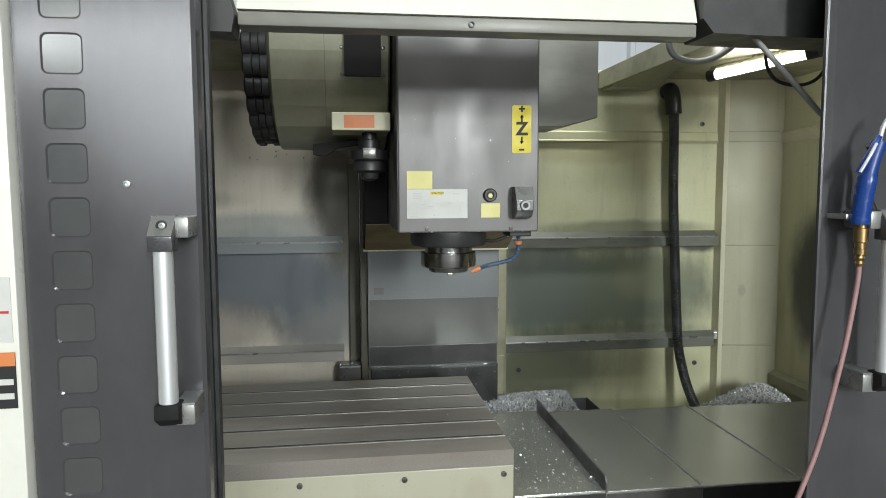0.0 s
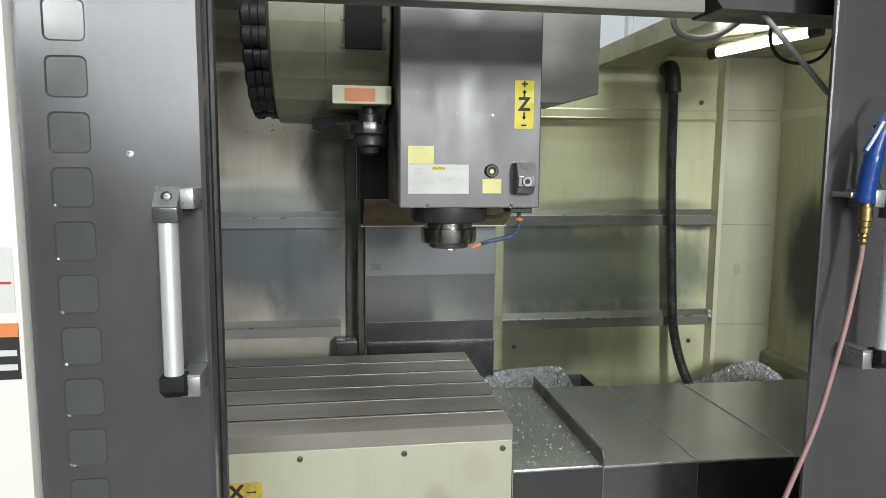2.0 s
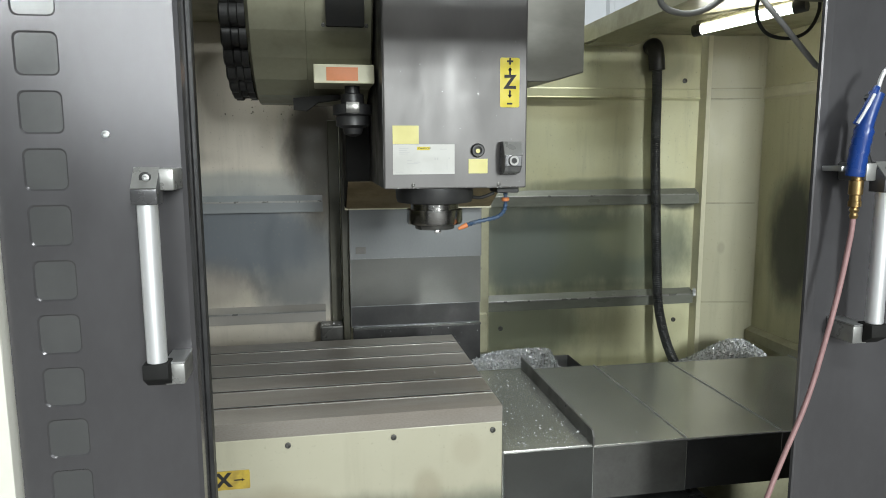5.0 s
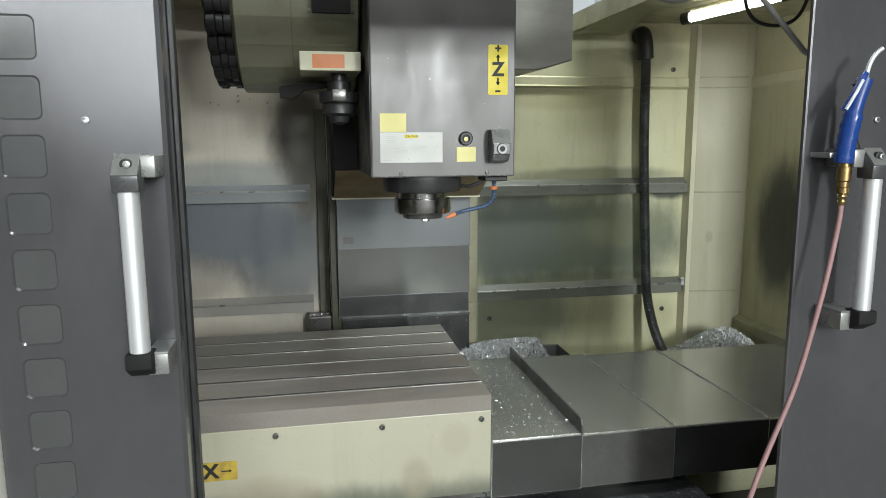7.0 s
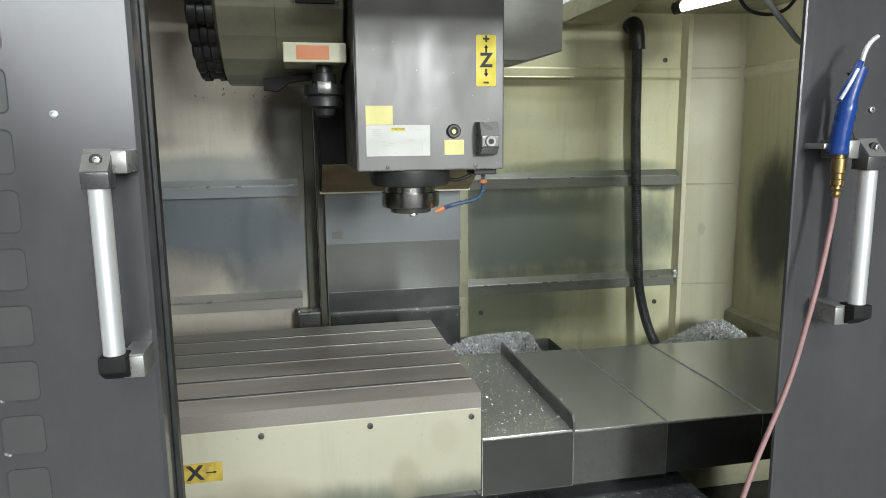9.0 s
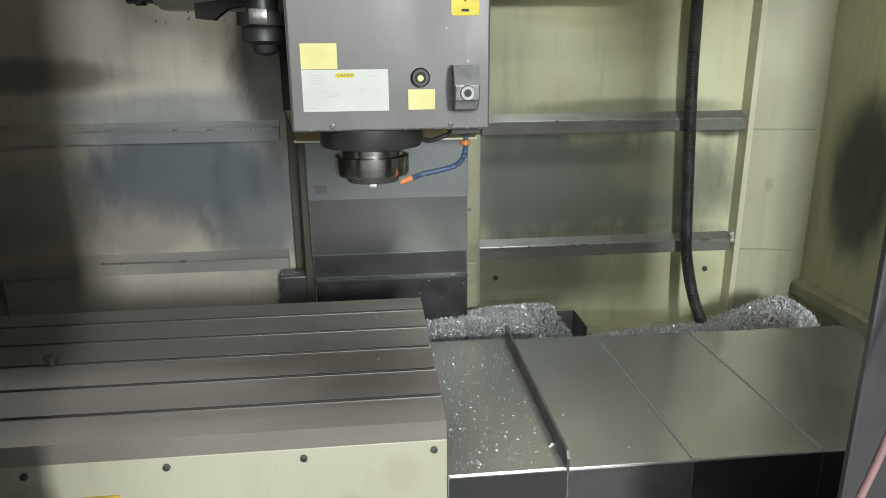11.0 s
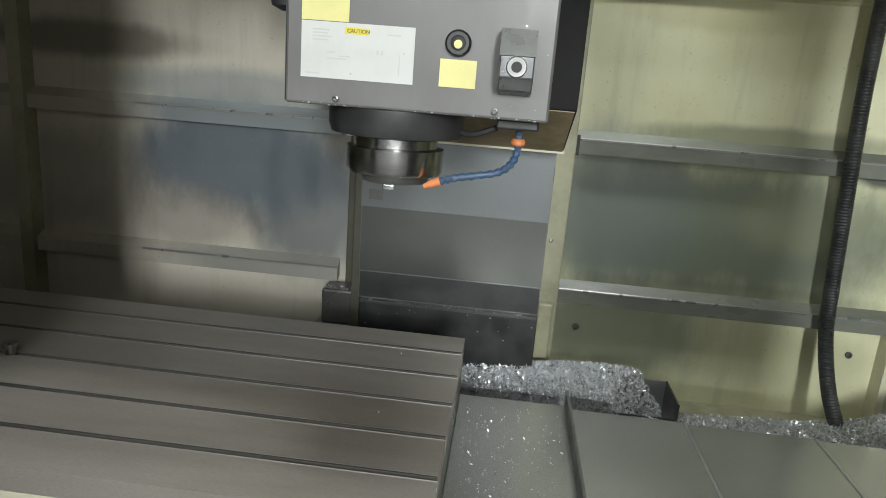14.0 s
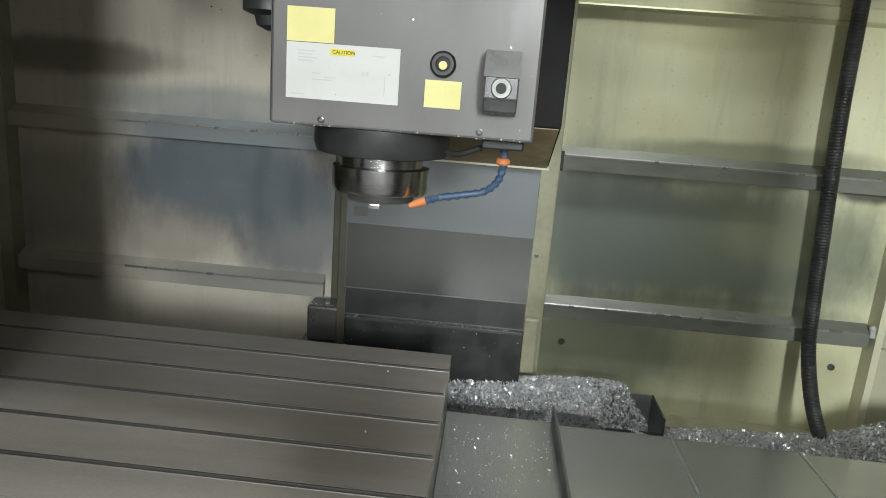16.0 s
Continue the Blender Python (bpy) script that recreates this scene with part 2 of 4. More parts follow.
M_BLUEHOSE = mk("dusty_blue_plastic", (0.035, 0.075, 0.15), (0.16, 0.18, 0.20), 0.5, big=30, small=140, amount=0.6)
M_BRASS = mk("brass", (0.42, 0.29, 0.13), (0.25, 0.17, 0.08), 0.38, metal=1.0, big=30, small=120, amount=0.4)
M_PINK = mk("faded_red_hose", (0.33, 0.19, 0.19), (0.24, 0.14, 0.14), 0.5, big=30, small=120, amount=0.4)
M_PAINT_BROWN = mk("brown_paint", (0.26, 0.20, 0.11), (0.12, 0.09, 0.05), 0.4, big=8, small=60, amount=0.6)
M_CONCRETE = mk("grey_concrete", (0.17, 0.16, 0.155), (0.10, 0.095, 0.09), 0.7, big=1.2, small=30, amount=0.5)
M_HALL = mk("hall_sheet_metal", (0.50, 0.52, 0.55), (0.36, 0.38, 0.41), 0.45, big=1.0, small=20, stretch=(1, 1, 0.2), amount=0.4)
M_HALL_DIM = mk("dim_hall_surface", (0.26, 0.27, 0.28), (0.18, 0.19, 0.20), 0.6, big=0.8, small=15, amount=0.5)
# dark only to lower what the right door reflects
M_HALL_DARK = mk("dark_hall_surface", (0.040, 0.038, 0.038), (0.07, 0.068, 0.066), 0.6, big=0.8, small=15, amount=0.5)
M_GLOW = flat("lamp_tube", (1.0, 0.98, 0.92), 0.4, emit=19.0)
M_CABLE_GREY = flat("grey_cable", (0.30, 0.30, 0.29), 0.5)

# ---- mesh tools ----
HOME = {}


def finish(bm, smooth):
    bmesh.ops.recalc_face_normals(bm, faces=bm.faces[:])
    if smooth:
        for f in bm.faces:
            f.smooth = True
        for e in bm.edges:
            if len(e.link_faces) == 2 and e.calc_face_angle() > radians(38):
                e.smooth = False


def thing(name, x, y, z, label, category, group="", kind=""):
    ob = new(name)
    ob.location = (x, y, z)
    ob.empty_display_size = 0.05
    HOME[ob] = Vector((x, y, z))
    return tagged(ob, label, category, group, kind)


def part(name, bm, material, parent, label="", smooth=True, kind=""):
    home = HOME[parent]
    finish(bm, smooth)
    for v in bm.verts:
        v.co -= home
    me = bpy.data.meshes.new(name)
    bm.to_mesh(me)
    bm.free()
    me.materials.append(material)
    ob = new(name, me)
    ob.parent = parent
    HOME[ob] = home
    return tagged(ob, label, kind=kind)


def single(name, bm, material, label, category, kind="", smooth=True, group=""):
    finish(bm, smooth)
    lo = Vector([min(v.co[i] for v in bm.verts) for i in range(3)])
    hi = Vector([max(v.co[i] for v in bm.verts) for i in range(3)])
    home = Vector(((lo.x + hi.x) / 2, (lo.y + hi.y) / 2, lo.z))
    for v in bm.verts:
        v.co -= home
    me = bpy.data.meshes.new(name)
    bm.to_mesh(me)
    bm.free()
    me.materials.append(material)
    ob = new(name, me)
    ob.location = home
    HOME[ob] = home
    return tagged(ob, label, category, group, kind)


def box(x0, x1, y0, y1, z0, z1, bevel=0.0, bm=None, seg=2):
    own = bmesh.new()
    bmesh.ops.create_cube(own, size=1.0)
    for v in own.verts:
        v.co = Vector((x0 + (v.co.x + 0.5) * (x1 - x0), y0 + (v.co.y + 0.5) * (y1 - y0), z0 + (v.co.z + 0.5) * (z1 - z0)))
    if bevel:
        bmesh.ops.bevel(own, geom=own.edges[:], offset=bevel, segments=seg, profile=0.5, affect="EDGES")
    return join(bm, own)


def join(bm, own):
    if bm is None:
        return own
    me = bpy.data.meshes.new("tmp")
    own.to_mesh(me)
    own.free()
    bm.from_mesh(me)
    bpy.data.meshes.remove(me)
    return bm


def prism(points, axis, a, b, bevel=0.0, bm=None):
    """Extrudes a closed outline. axis x: outline in (y, z); y: (x, z); z: (x, y)."""
    own = bmesh.new()
    put = {"x": lambda p, d: (d, p[0], p[1]), "y": lambda p, d: (p[0], d, p[1]), "z": lambda p, d: (p[0], p[1], d)}[axis]
    lo = [own.verts.new(put(p, a)) for p in points]
    hi = [own.verts.new(put(p, b)) for p in points]
    n = len(points)
    own.faces.new(lo)
    own.faces.new(hi[::-1])
    for i in range(n):
        own.faces.new((lo[i], hi[i], hi[(i + 1) % n], lo[(i + 1) % n]))
    if bevel:
        bmesh.ops.recalc_face_normals(own, faces=own.faces[:])
        bmesh.ops.bevel(own, geom=own.edges[:], offset=bevel, segments=2, profile=0.5, affect="EDGES")
    return join(bm, own)


def lathe(profile, centre, axis="z", n=40, bm=None):
    """Turns (radius, height) pairs about an axis through centre; open ends are closed."""
    own = bmesh.new()
    rings = []
    for r, h in profile:
        ring = []
        for i in range(n):
            a = 2 * math.pi * i / n
            p = {"z": (r * math.cos(a), r * math.sin(a), h), "y": (r * math.cos(a), h, r * math.sin(a)), "x": (h, r * math.cos(a), r * math.sin(a))}[axis]
            ring.append(own.verts.new(Vector(centre) + Vector(p)))
        rings.append(ring)
    for q, w in zip(rings, rings[1:]):
        for i in range(n):
            own.faces.new((q[i], q[(i + 1) % n], w[(i + 1) % n], w[i]))
    own.faces.new(rings[0][::-1])
    own.faces.new(rings[-1])
    return join(bm, own)


def spline(points, steps=8):
    """Catmull-Rom through the points."""
    p = [Vector(q) for q in points]
    p = [2 * p[0] - p[1]] + p + [2 * p[-1] - p[-2]]
    out = []
    for i in range(1, len(p) - 2):
        for s in range(steps):
            t = s / steps
            out.append(0.5 * (2 * p[i] + (p[i + 1] - p[i - 1]) * t + (2 * p[i - 1] - 5 * p[i] + 4 * p[i + 1] - p[i + 2]) * t * t
                              + (3 * p[i] - p[i - 1] - 3 * p[i + 1] + p[i + 2]) * t ** 3))
    return out + [p[-2]]


def tube(points, radius, n=12, bm=None, ridge=0.0):
    """A round tube along points; ridge adds ring after ring to it."""
    own = bmesh.new()
    rings, up = [], Vector((0.31, 0.17, 0.93))
    for i, q in enumerate(points):
        d = (points[min(i + 1, len(points) - 1)] - points[max(i - 1, 0)]).normalized()
        s = d.cross(up).normalized()
        u = s.cross(d)
        r = (radius(i) if callable(radius) else radius) + (ridge if i % 2 else 0.0)
        rings.append([own.verts.new(q + r * (math.cos(2 * math.pi * k / n) * s + math.sin(2 * math.pi * k / n) * u)) for k in range(n)])
    for q, w in zip(rings, rings[1:]):
        for i in range(n):
            own.faces.new((q[i], q[(i + 1) % n], w[(i + 1) % n], w[i]))
    own.faces.new(rings[0][::-1])
    own.faces.new(rings[-1])
    return join(bm, own)


def evenly(points, step):
    """Points at equal steps along a line of points."""
    out, left = [points[0]], step
    for p, q in zip(points, points[1:]):
        d = (q - p).length
        at = left
        while at <= d:
            out.append(p.lerp(q, at / d))
            at += step
        left = at - d
    return out


def rod(a, b, r, n=16, bm=None):
    return tube([Vector(a), Vector(b)], r, n, bm)


def rounded(x0, x1, z0, z1, r, n=4):
    out = []
    for cx, cz, a0 in ((x1 - r, z1 - r, 0), (x0 + r, z1 - r, 90), (x0 + r, z0 + r, 180), (x1 - r, z0 + r, 270)):
        for k in range(n + 1):
            a = radians(a0 + 90 * k / n)
            out.append((cx + r * math.cos(a), cz + r * math.sin(a)))
    return out


def words(name, body, size, m, material, parent, label="", bold=0.0):
    """Lettering as a thin mesh of the built-in font."""
    cu = bpy.data.curves.new("letters", "FONT")
    cu.body, cu.size, cu.extrude, cu.align_x, cu.align_y = body, size, 0.0003, "CENTER", "CENTER"
    cu.offset = bold
    tmp = bpy.data.objects.new("letters", cu)
    scene.collection.objects.link(tmp)
    me = bpy.data.meshes.new_from_object(tmp.evaluated_get(bpy.context.evaluated_depsgraph_get()))
    bpy.data.objects.remove(tmp)
    bm = bmesh.new()
    bm.from_mesh(me)
    bpy.data.meshes.remove(me)
    bmesh.ops.transform(bm, matrix=m, verts=bm.verts[:])
    return part(name, bm, material, parent, label, smooth=False)


def screw(x, y, z, r=0.006):
    """A socket screw head that faces the front."""
    return lathe([(r * 0.55, 0.0025), (r * 0.55, -0.001), (r * 0.6, -0.0045), (r, -0.004), (r, 0.0)], (x, y, z), "y", 14)


# ---- the hall ----
single("floor", box(-7, 7, -21, 5.2, -0.2, 0), M_CONCRETE, "grey concrete workshop floor under the machine", "floor", "structure", smooth=False)
# unseen ceiling and walls close the hall; dim colours hold down bounced light
single("ceiling", box(-7, 7, -21, 5.2, 5.2, 5.4), M_HALL_DIM, "light grey sheet-metal hall ceiling", "ceiling", "structure", smooth=False)
single("wall_west", box(-7.2, -7, -21, 5.2, 0, 5.2), M_HALL_DIM, "plain dim grey hall wall", "wall", "structure", smooth=False)
single("wall_east", box(7, 7.2, -21, 5.2, 0, 5.2), M_HALL_DARK, "unseen hall wall, made dark to dim the right door's reflection", "wall", "structure", smooth=False)
single("wall_south", box(-7, 7, -21.2, -21, 0, 5.2), M_HALL_DIM, "plain dim grey hall wall", "wall", "structure", smooth=False)
hall_wall = single("wall_north", box(-7, 7, 5.2, 5.4, 0, 5.2), M_HALL, "corrugated light grey metal hall wall behind the machine", "wall", "structure", smooth=False)
bm = None
for i in range(47):
    x = -7 + 0.3 * i
    bm = prism([(x - 0.035, 5.198), (x - 0.018, 5.165), (x + 0.018, 5.165), (x + 0.035, 5.198)], "z", 0, 5.2, bm=bm)
part("corrugation", bm, M_HALL, hall_wall, smooth=False)
single("wall_sign", box(0.98, 1.12, 5.13, 5.16, 2.42, 2.52, 0.004), M_RED, "small red sign on the corrugated hall wall", "sign")

# ---- enclosure: back wall, side walls, roof ----
WY = 3.07


def rib(x0, x1, top, proud=0.032, h=0.044):
    """A folded stiffener: sloped top, flat front, open shadowed underside."""
    return prism([(WY + 0.001, top + 0.026), (WY - proud, top), (WY - proud, top - h), (WY - proud + 0.003, top - h), (WY + 0.001, top - h + 0.004)], "x", x0, x1)


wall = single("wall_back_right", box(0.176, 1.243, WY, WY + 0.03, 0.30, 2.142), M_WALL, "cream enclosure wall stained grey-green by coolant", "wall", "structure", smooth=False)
part("rib", rib(0.222, 1.232, 1.421), M_RIB, wall, "folded stiffener with grime along it", smooth=False)
part("rib", rib(0.220, 1.222, 0.950), M_RIB, wall, "folded stiffener with grime along it", smooth=False)
part("bead", prism([(WY + 0.001, 1.900), (WY - 0.006, 1.892), (WY - 0.006, 1.860), (WY - 0.012, 1.854), (WY + 0.001, 1.844)], "x", 0.18, 1.238), M_WALL, wall, smooth=False)
part("top_flange", box(0.176, 1.243, WY - 0.035, WY + 0.035, 2.143, 2.159, 0.002), M_CREAM, wall, smooth=False)
for bx, bz in ((0.294, 0.820), (1.144, 0.822), (1.149, 1.933)):
    part("bolt", screw(bx, WY - 0.001, bz, 0.011), M_STEEL_DARK, wall)
for top in (1.421, 0.950):
    part("worn_edge", prism([(WY - 0.0325, top - 0.004), (WY - 0.0328, top + 0.0004), (WY - 0.029, top + 0.0034), (WY - 0.0285, top + 0.0022), (WY - 0.0318, top - 0.0004)], "x", 0.224, 1.21), M_FOOT, wall, smooth=False)
part("chip_clump", lathe([(0.004, 0.936), (0.013, 0.942), (0.011, 0.956), (0.014, 0.968), (0.006, 0.978)], (1.232, WY - 0.03, 0), "z", 7), M_CHIP, wall, "bright chips caught on the stiffener end", smooth=False)
part("end_clip", box(0.2195, 0.232, WY - 0.040, WY - 0.002, 1.373, 1.433, 0.002), M_BLACK, wall, "black stiffener end clip", smooth=False)
wall = single("wall_back_left", box(-1.95, -0.415, WY, WY + 0.03, 0.30, 2.142), M_WALL_L, "cream enclosure wall with blue-grey coolant haze and painted shade by the magazine", "wall", "structure", smooth=False)
part("rib", rib(-1.95, -0.488, 1.416), M_RIB_L, wall, smooth=False)
part("rib", rib(-1.95, -0.488, 0.944), M_RIB_L, wall, smooth=False)
for top in (1.416, 0.944):
    part("worn_edge", prism([(WY - 0.0325, top - 0.004), (WY - 0.0328, top + 0.0004), (WY - 0.029, top + 0.0034), (WY - 0.0285, top + 0.0022), (WY - 0.0318, top - 0.0004)], "x", -1.15, -0.489), M_FOOT, wall, smooth=False)
part("post", prism([(-1.575, WY + 0.001), (-1.565, WY - 0.045), (-1.52, WY - 0.045), (-1.51, WY + 0.001)], "z", 0.30, 2.142), M_CREAM_DARK, wall, smooth=False)
part("top_flange", box(-1.95, -0.415, WY - 0.035, WY + 0.035, 2.143, 2.159, 0.002), M_CREAM, wall, smooth=False)
# recess shade is in this strip's dark colour
part("strip", box(-0.462, -0.416, WY - 0.030, WY - 0.001, 0.30, 1.75, 0.003), M_OLIVE, wall, "dark olive strip, shade of the column recess put into its colour", smooth=False)

bm = bmesh.new()
spot = random.Random(9)
for k in range(30):
    x, z = -0.60 - 0.34 * spot.random() ** 1.4, 1.75 + 0.09 * spot.random() + 0.03 * spot.random()
    r = 0.0008 + 0.0022 * spot.random() ** 3
    lathe([(r, -0.0004), (r * 0.6, -0.0016)], (x, WY, z), "y", 7, bm=bm)
part("splatter", bm, M_MATTE, wall, "dark oil splatter", smooth=False, kind="stuff")
wall = single("wall_back_corner", prism([(1.2435, WY - 0.045), (1.243, WY + 0.03), (1.53, WY + 0.03), (1.53, 2.978), (1.494, 2.978)], "z", 0.30, 2.127), M_CORNER, "cream corner panel of the enclosure with smudges", "wall", "structure", smooth=False)
part("post", prism([(1.225, WY - 0.001), (1.232, WY - 0.050), (1.252, WY - 0.052), (1.256, WY - 0.042), (1.2434, WY - 0.0455)], "z", 0.30, 2.127), M_CREAM, wall, smooth=False)
for z in (0.910, 1.376, 1.848, 1.893):
    part("seam", prism([(1.256, WY - 0.044), (1.256, WY - 0.051), (1.474, 2.977), (1.474, 2.984)], "z", z, z + 0.006), M_CREAM_DARK, wall, smooth=False)
wall = single("wall_right", box(1.494, 1.527, 1.40, 2.977, 0.30, 2.127), M_RWALL, "cream enclosure side wall with a dark patch", "wall", "structure", smooth=False)
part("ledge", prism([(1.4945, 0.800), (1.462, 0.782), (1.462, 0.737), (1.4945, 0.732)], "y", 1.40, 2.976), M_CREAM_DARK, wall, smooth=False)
part("bead", prism([(1.4945, 1.900), (1.487, 1.893), (1.487, 1.858), (1.4945, 1.846)], "y", 1.40, 2.976), M_CREAM, wall, smooth=False)
# left side wall takes the darker cream, so its shade is in the colour
single("wall_left", box(-1.98, -1.95, 1.40, 3.10, 0.30, 2.127), M_CREAM_DARK, "cream enclosure side wall, shade put into its darker cream", "wall", "structure", smooth=False)

# roof underside and fold carry their shade in the darker cream
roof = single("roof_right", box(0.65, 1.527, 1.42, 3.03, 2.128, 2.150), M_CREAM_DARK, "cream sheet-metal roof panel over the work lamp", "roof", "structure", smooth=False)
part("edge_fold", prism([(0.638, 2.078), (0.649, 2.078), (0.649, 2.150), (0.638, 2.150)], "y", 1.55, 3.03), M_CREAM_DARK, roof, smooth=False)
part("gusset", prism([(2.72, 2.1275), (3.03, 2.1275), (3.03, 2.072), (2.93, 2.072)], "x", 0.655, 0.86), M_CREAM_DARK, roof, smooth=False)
# unseen panel, added to keep light off the left wall and table end
single("shade_roof_left", box(-1.98, -0.80, 1.52, 3.03, 2.128, 2.150), M_CREAM_DARK, "unseen roof panel added to shade the left wall and table end", "roof", "structure", smooth=False)

# front frame over the doors
beam = single("door_track", box(-0.66, 0.254, 1.44, 1.50, 1.949, 1.976, 0.004), M_RAIL, "worn grey-brown cross rail above the door opening", "rail", "structure")
# cream strip painted white: light on its tilted face is in the colour
part("front_fascia", prism([(1.436, 1.978), (1.452, 1.978), (1.505, 2.14), (1.489, 2.14)], "x", -0.66, 0.252), M_WHITE, beam, "scuffed cream cover strip, its light put in as white paint", smooth=False)
part("bolt", screw(-0.215, 1.439, 1.962, 0.006), M_STEEL_DARK, beam)
single("door_hanger", prism([(0.256, 1.984), (0.280, 1.955), (0.62, 1.948), (0.62, 2.16), (0.256, 2.16)], "y", 1.42, 1.54), M_BLACK, "black roller housing above the door", "housing", "structure", smooth=False)
single("door_hanger", prism([(-0.72, 1.932), (-0.668, 1.932), (-0.662, 1.965), (-0.69, 2.06), (-0.72, 2.06)], "y", 1.42, 1.50), M_BLACK, "black roller housing above the door", "housing", "structure", smooth=False)

# enclosure pan
single("chip_pan", box(-1.95, 1.494, 2.02, 3.06, 0.56, 0.585), M_STEEL_DARK, "dark steel chip pan behind the saddle", "pan", "structure", smooth=False)
single("sump_floor", box(-1.95, 1.494, 1.42, 3.06, 0.28, 0.30), M_BLACK, "black sump floor under the table", "floor", "structure", smooth=False)
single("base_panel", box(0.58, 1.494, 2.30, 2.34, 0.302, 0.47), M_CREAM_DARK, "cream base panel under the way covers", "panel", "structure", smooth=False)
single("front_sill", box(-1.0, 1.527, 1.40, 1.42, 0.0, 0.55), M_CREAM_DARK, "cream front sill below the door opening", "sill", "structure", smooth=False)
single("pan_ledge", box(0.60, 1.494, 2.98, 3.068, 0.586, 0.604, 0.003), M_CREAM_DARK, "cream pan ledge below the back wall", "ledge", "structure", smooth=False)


# ---- doors ----
def door_panel_with_pockets(x0, x1, xa, xb, y, z0, z1, tops, size):
    """A front sheet with a column of shallow rounded square pockets pressed into it."""
    bm = bmesh.new()
    quad = lambda p: bm.faces.new([bm.verts.new((a, y, c)) for a, c in p])
    quad([(x0, z0), (xa, z0), (xa, z1), (x0, z1)])
    quad([(xb, z0), (x1, z0), (x1, z1), (xb, z1)])
    at = z1
    for top in tops:
        hi, lo = top + 0.0105, top - size - 0.0105
        quad([(xa, hi), (xb, hi), (xb, at), (xa, at)])
        n = 5
        inner = rounded(xa + 0.012, xb - 0.012, top - size, top, 0.011, n)
        outer = []
        for k, (px, pz) in enumerate(inner):
            q, s = divmod(k, n + 1)
            cx, cz = ((xb, hi), (xa, hi), (xa, lo), (xb, lo))[q]
            a = s / n
            ex, ez = (((xb, pz), (px, hi)), ((px, hi), (xa, pz)), ((xa, pz), (px, lo)), ((px, lo), (xb, pz)))[q][0 if a < 0.5 else 1]
            outer.append((cx, cz) if abs(a - 0.5) < 0.11 else (ex, ez))
        o = [bm.verts.new((a, y, c)) for a, c in outer]
        i1 = [bm.verts.new((a, y, c)) for a, c in inner]
        mid = (xa + xb) / 2, top - size / 2
        i2 = [bm.verts.new((mid[0] + (a - mid[0]) * 0.90, y + 0.0027, mid[1] + (c - mid[1]) * 0.90)) for a, c in inner]
        m = len(inner)
        for k in range(m):
            bm.faces.new((o[k], o[(k + 1) % m], i1[(k + 1) % m], i1[k]))
            bm.faces.new((i1[k], i1[(k + 1) % m], i2[(k + 1) % m], i2[k]))
        bm.faces.new(i2)
        at = lo
    quad([(xa, z0), (xb, z0), (xb, at), (xa, at)])
    bmesh.ops.remove_doubles(bm, verts=bm.verts[:], dist=0.00005)
    return bm


def handle(parent, x, side, y=1.315):
    """A tube handle on two angled black brackets; side is the way the feet point."""
    tubez0, tubez1, ty = 1.293, 1.544, 1.238
    grip = part("handle", lathe([(0.0145, tubez0), (0.0155, tubez0 + 0.001), (0.0155, tubez1 - 0.001), (0.0145, tubez1)], (x, ty, 0), "z", 24), M_ALU, parent, "brushed aluminium tube handle with black end brackets")
    for z, s in ((tubez1, 1), (tubez0, -1)):
        tall = 0.055 if s > 0 else 0.042
        side_view = [(ty - 0.018, z), (ty + 0.020, z), (ty + 0.020, z + s * tall), (ty + 0.010, z + s * tall), (ty - 0.019, z + s * 0.024)]
        part("bracket", prism(side_view, "x", x - 0.0195, x + 0.0195, 0.002), M_MATTE if s < 0 else M_CAP, grip)
        lo, hi = sorted((x + side * 0.008, x + side * 0.040))
        zz = sorted((z + s * (0.020 if s > 0 else 0.006), z + s * (0.054 if s > 0 else 0.041)))
        part("foot", prism([(ty + 0.004, zz[0]), (y - 0.0005, zz[0]), (y - 0.0005, zz[1]), (ty + 0.004, zz[1])], "x", lo, hi, 0.003), M_FOOT, grip)
        if s > 0:
            part("cap", prism([(ty - 0.0205, z + 0.0255), (ty - 0.0190, z + 0.0240), (ty + 0.0100, z + 0.0550), (ty + 0.0085, z + 0.0565)], "x", x - 0.0185, x + 0.0185), M_FOOT, grip, "lighter satin cap plate", smooth=False)
            part("screw_hole", lathe([(0.0085, 0.006), (0.0085, -0.001), (0.0080, -0.0012)], (x + 0.001, ty - 0.0085, z + 0.041), "y", 20), M_INK, grip)
            part("screw", screw(x + 0.003, ty - 0.0102, z + 0.041, 0.0052), M_STEEL, grip)
        else:
            part("cap", box(lo, hi, ty + 0.004, y - 0.001, z - 0.006, z - 0.003), M_STEEL, grip, "bright flat bracket top")


d = single("door_1", door_panel_with_pockets(-1.000, -0.718, -0.969, -0.879, 1.315, 0.45, 2.35, [2.0812 - 0.0902 * k for k in range(16)], 0.068),
           M_DOOR, "open grey painted sliding door with pressed square pockets", "door", "structure", smooth=False)
for k in range(16):
    top = 2.0812 - 0.0902 * k
    part("pocket", prism(rounded(-0.9555, -0.8925, top - 0.0665, top - 0.0015, 0.010), "y", 1.3172, 1.3183), M_POCKET, d, smooth=False)
part("edge", prism([(-0.718, 1.3152), (-0.711, 1.319), (-0.710, 1.330), (-0.710, 1.40), (-0.734, 1.40), (-0.734, 1.39), (-0.718, 1.385)], "z", 0.45, 2.35), M_DOOR, d)
part("back_sheet", box(-0.998, -0.735, 1.388, 1.398, 0.45, 2.35), M_STEEL_DARK, d, smooth=False)
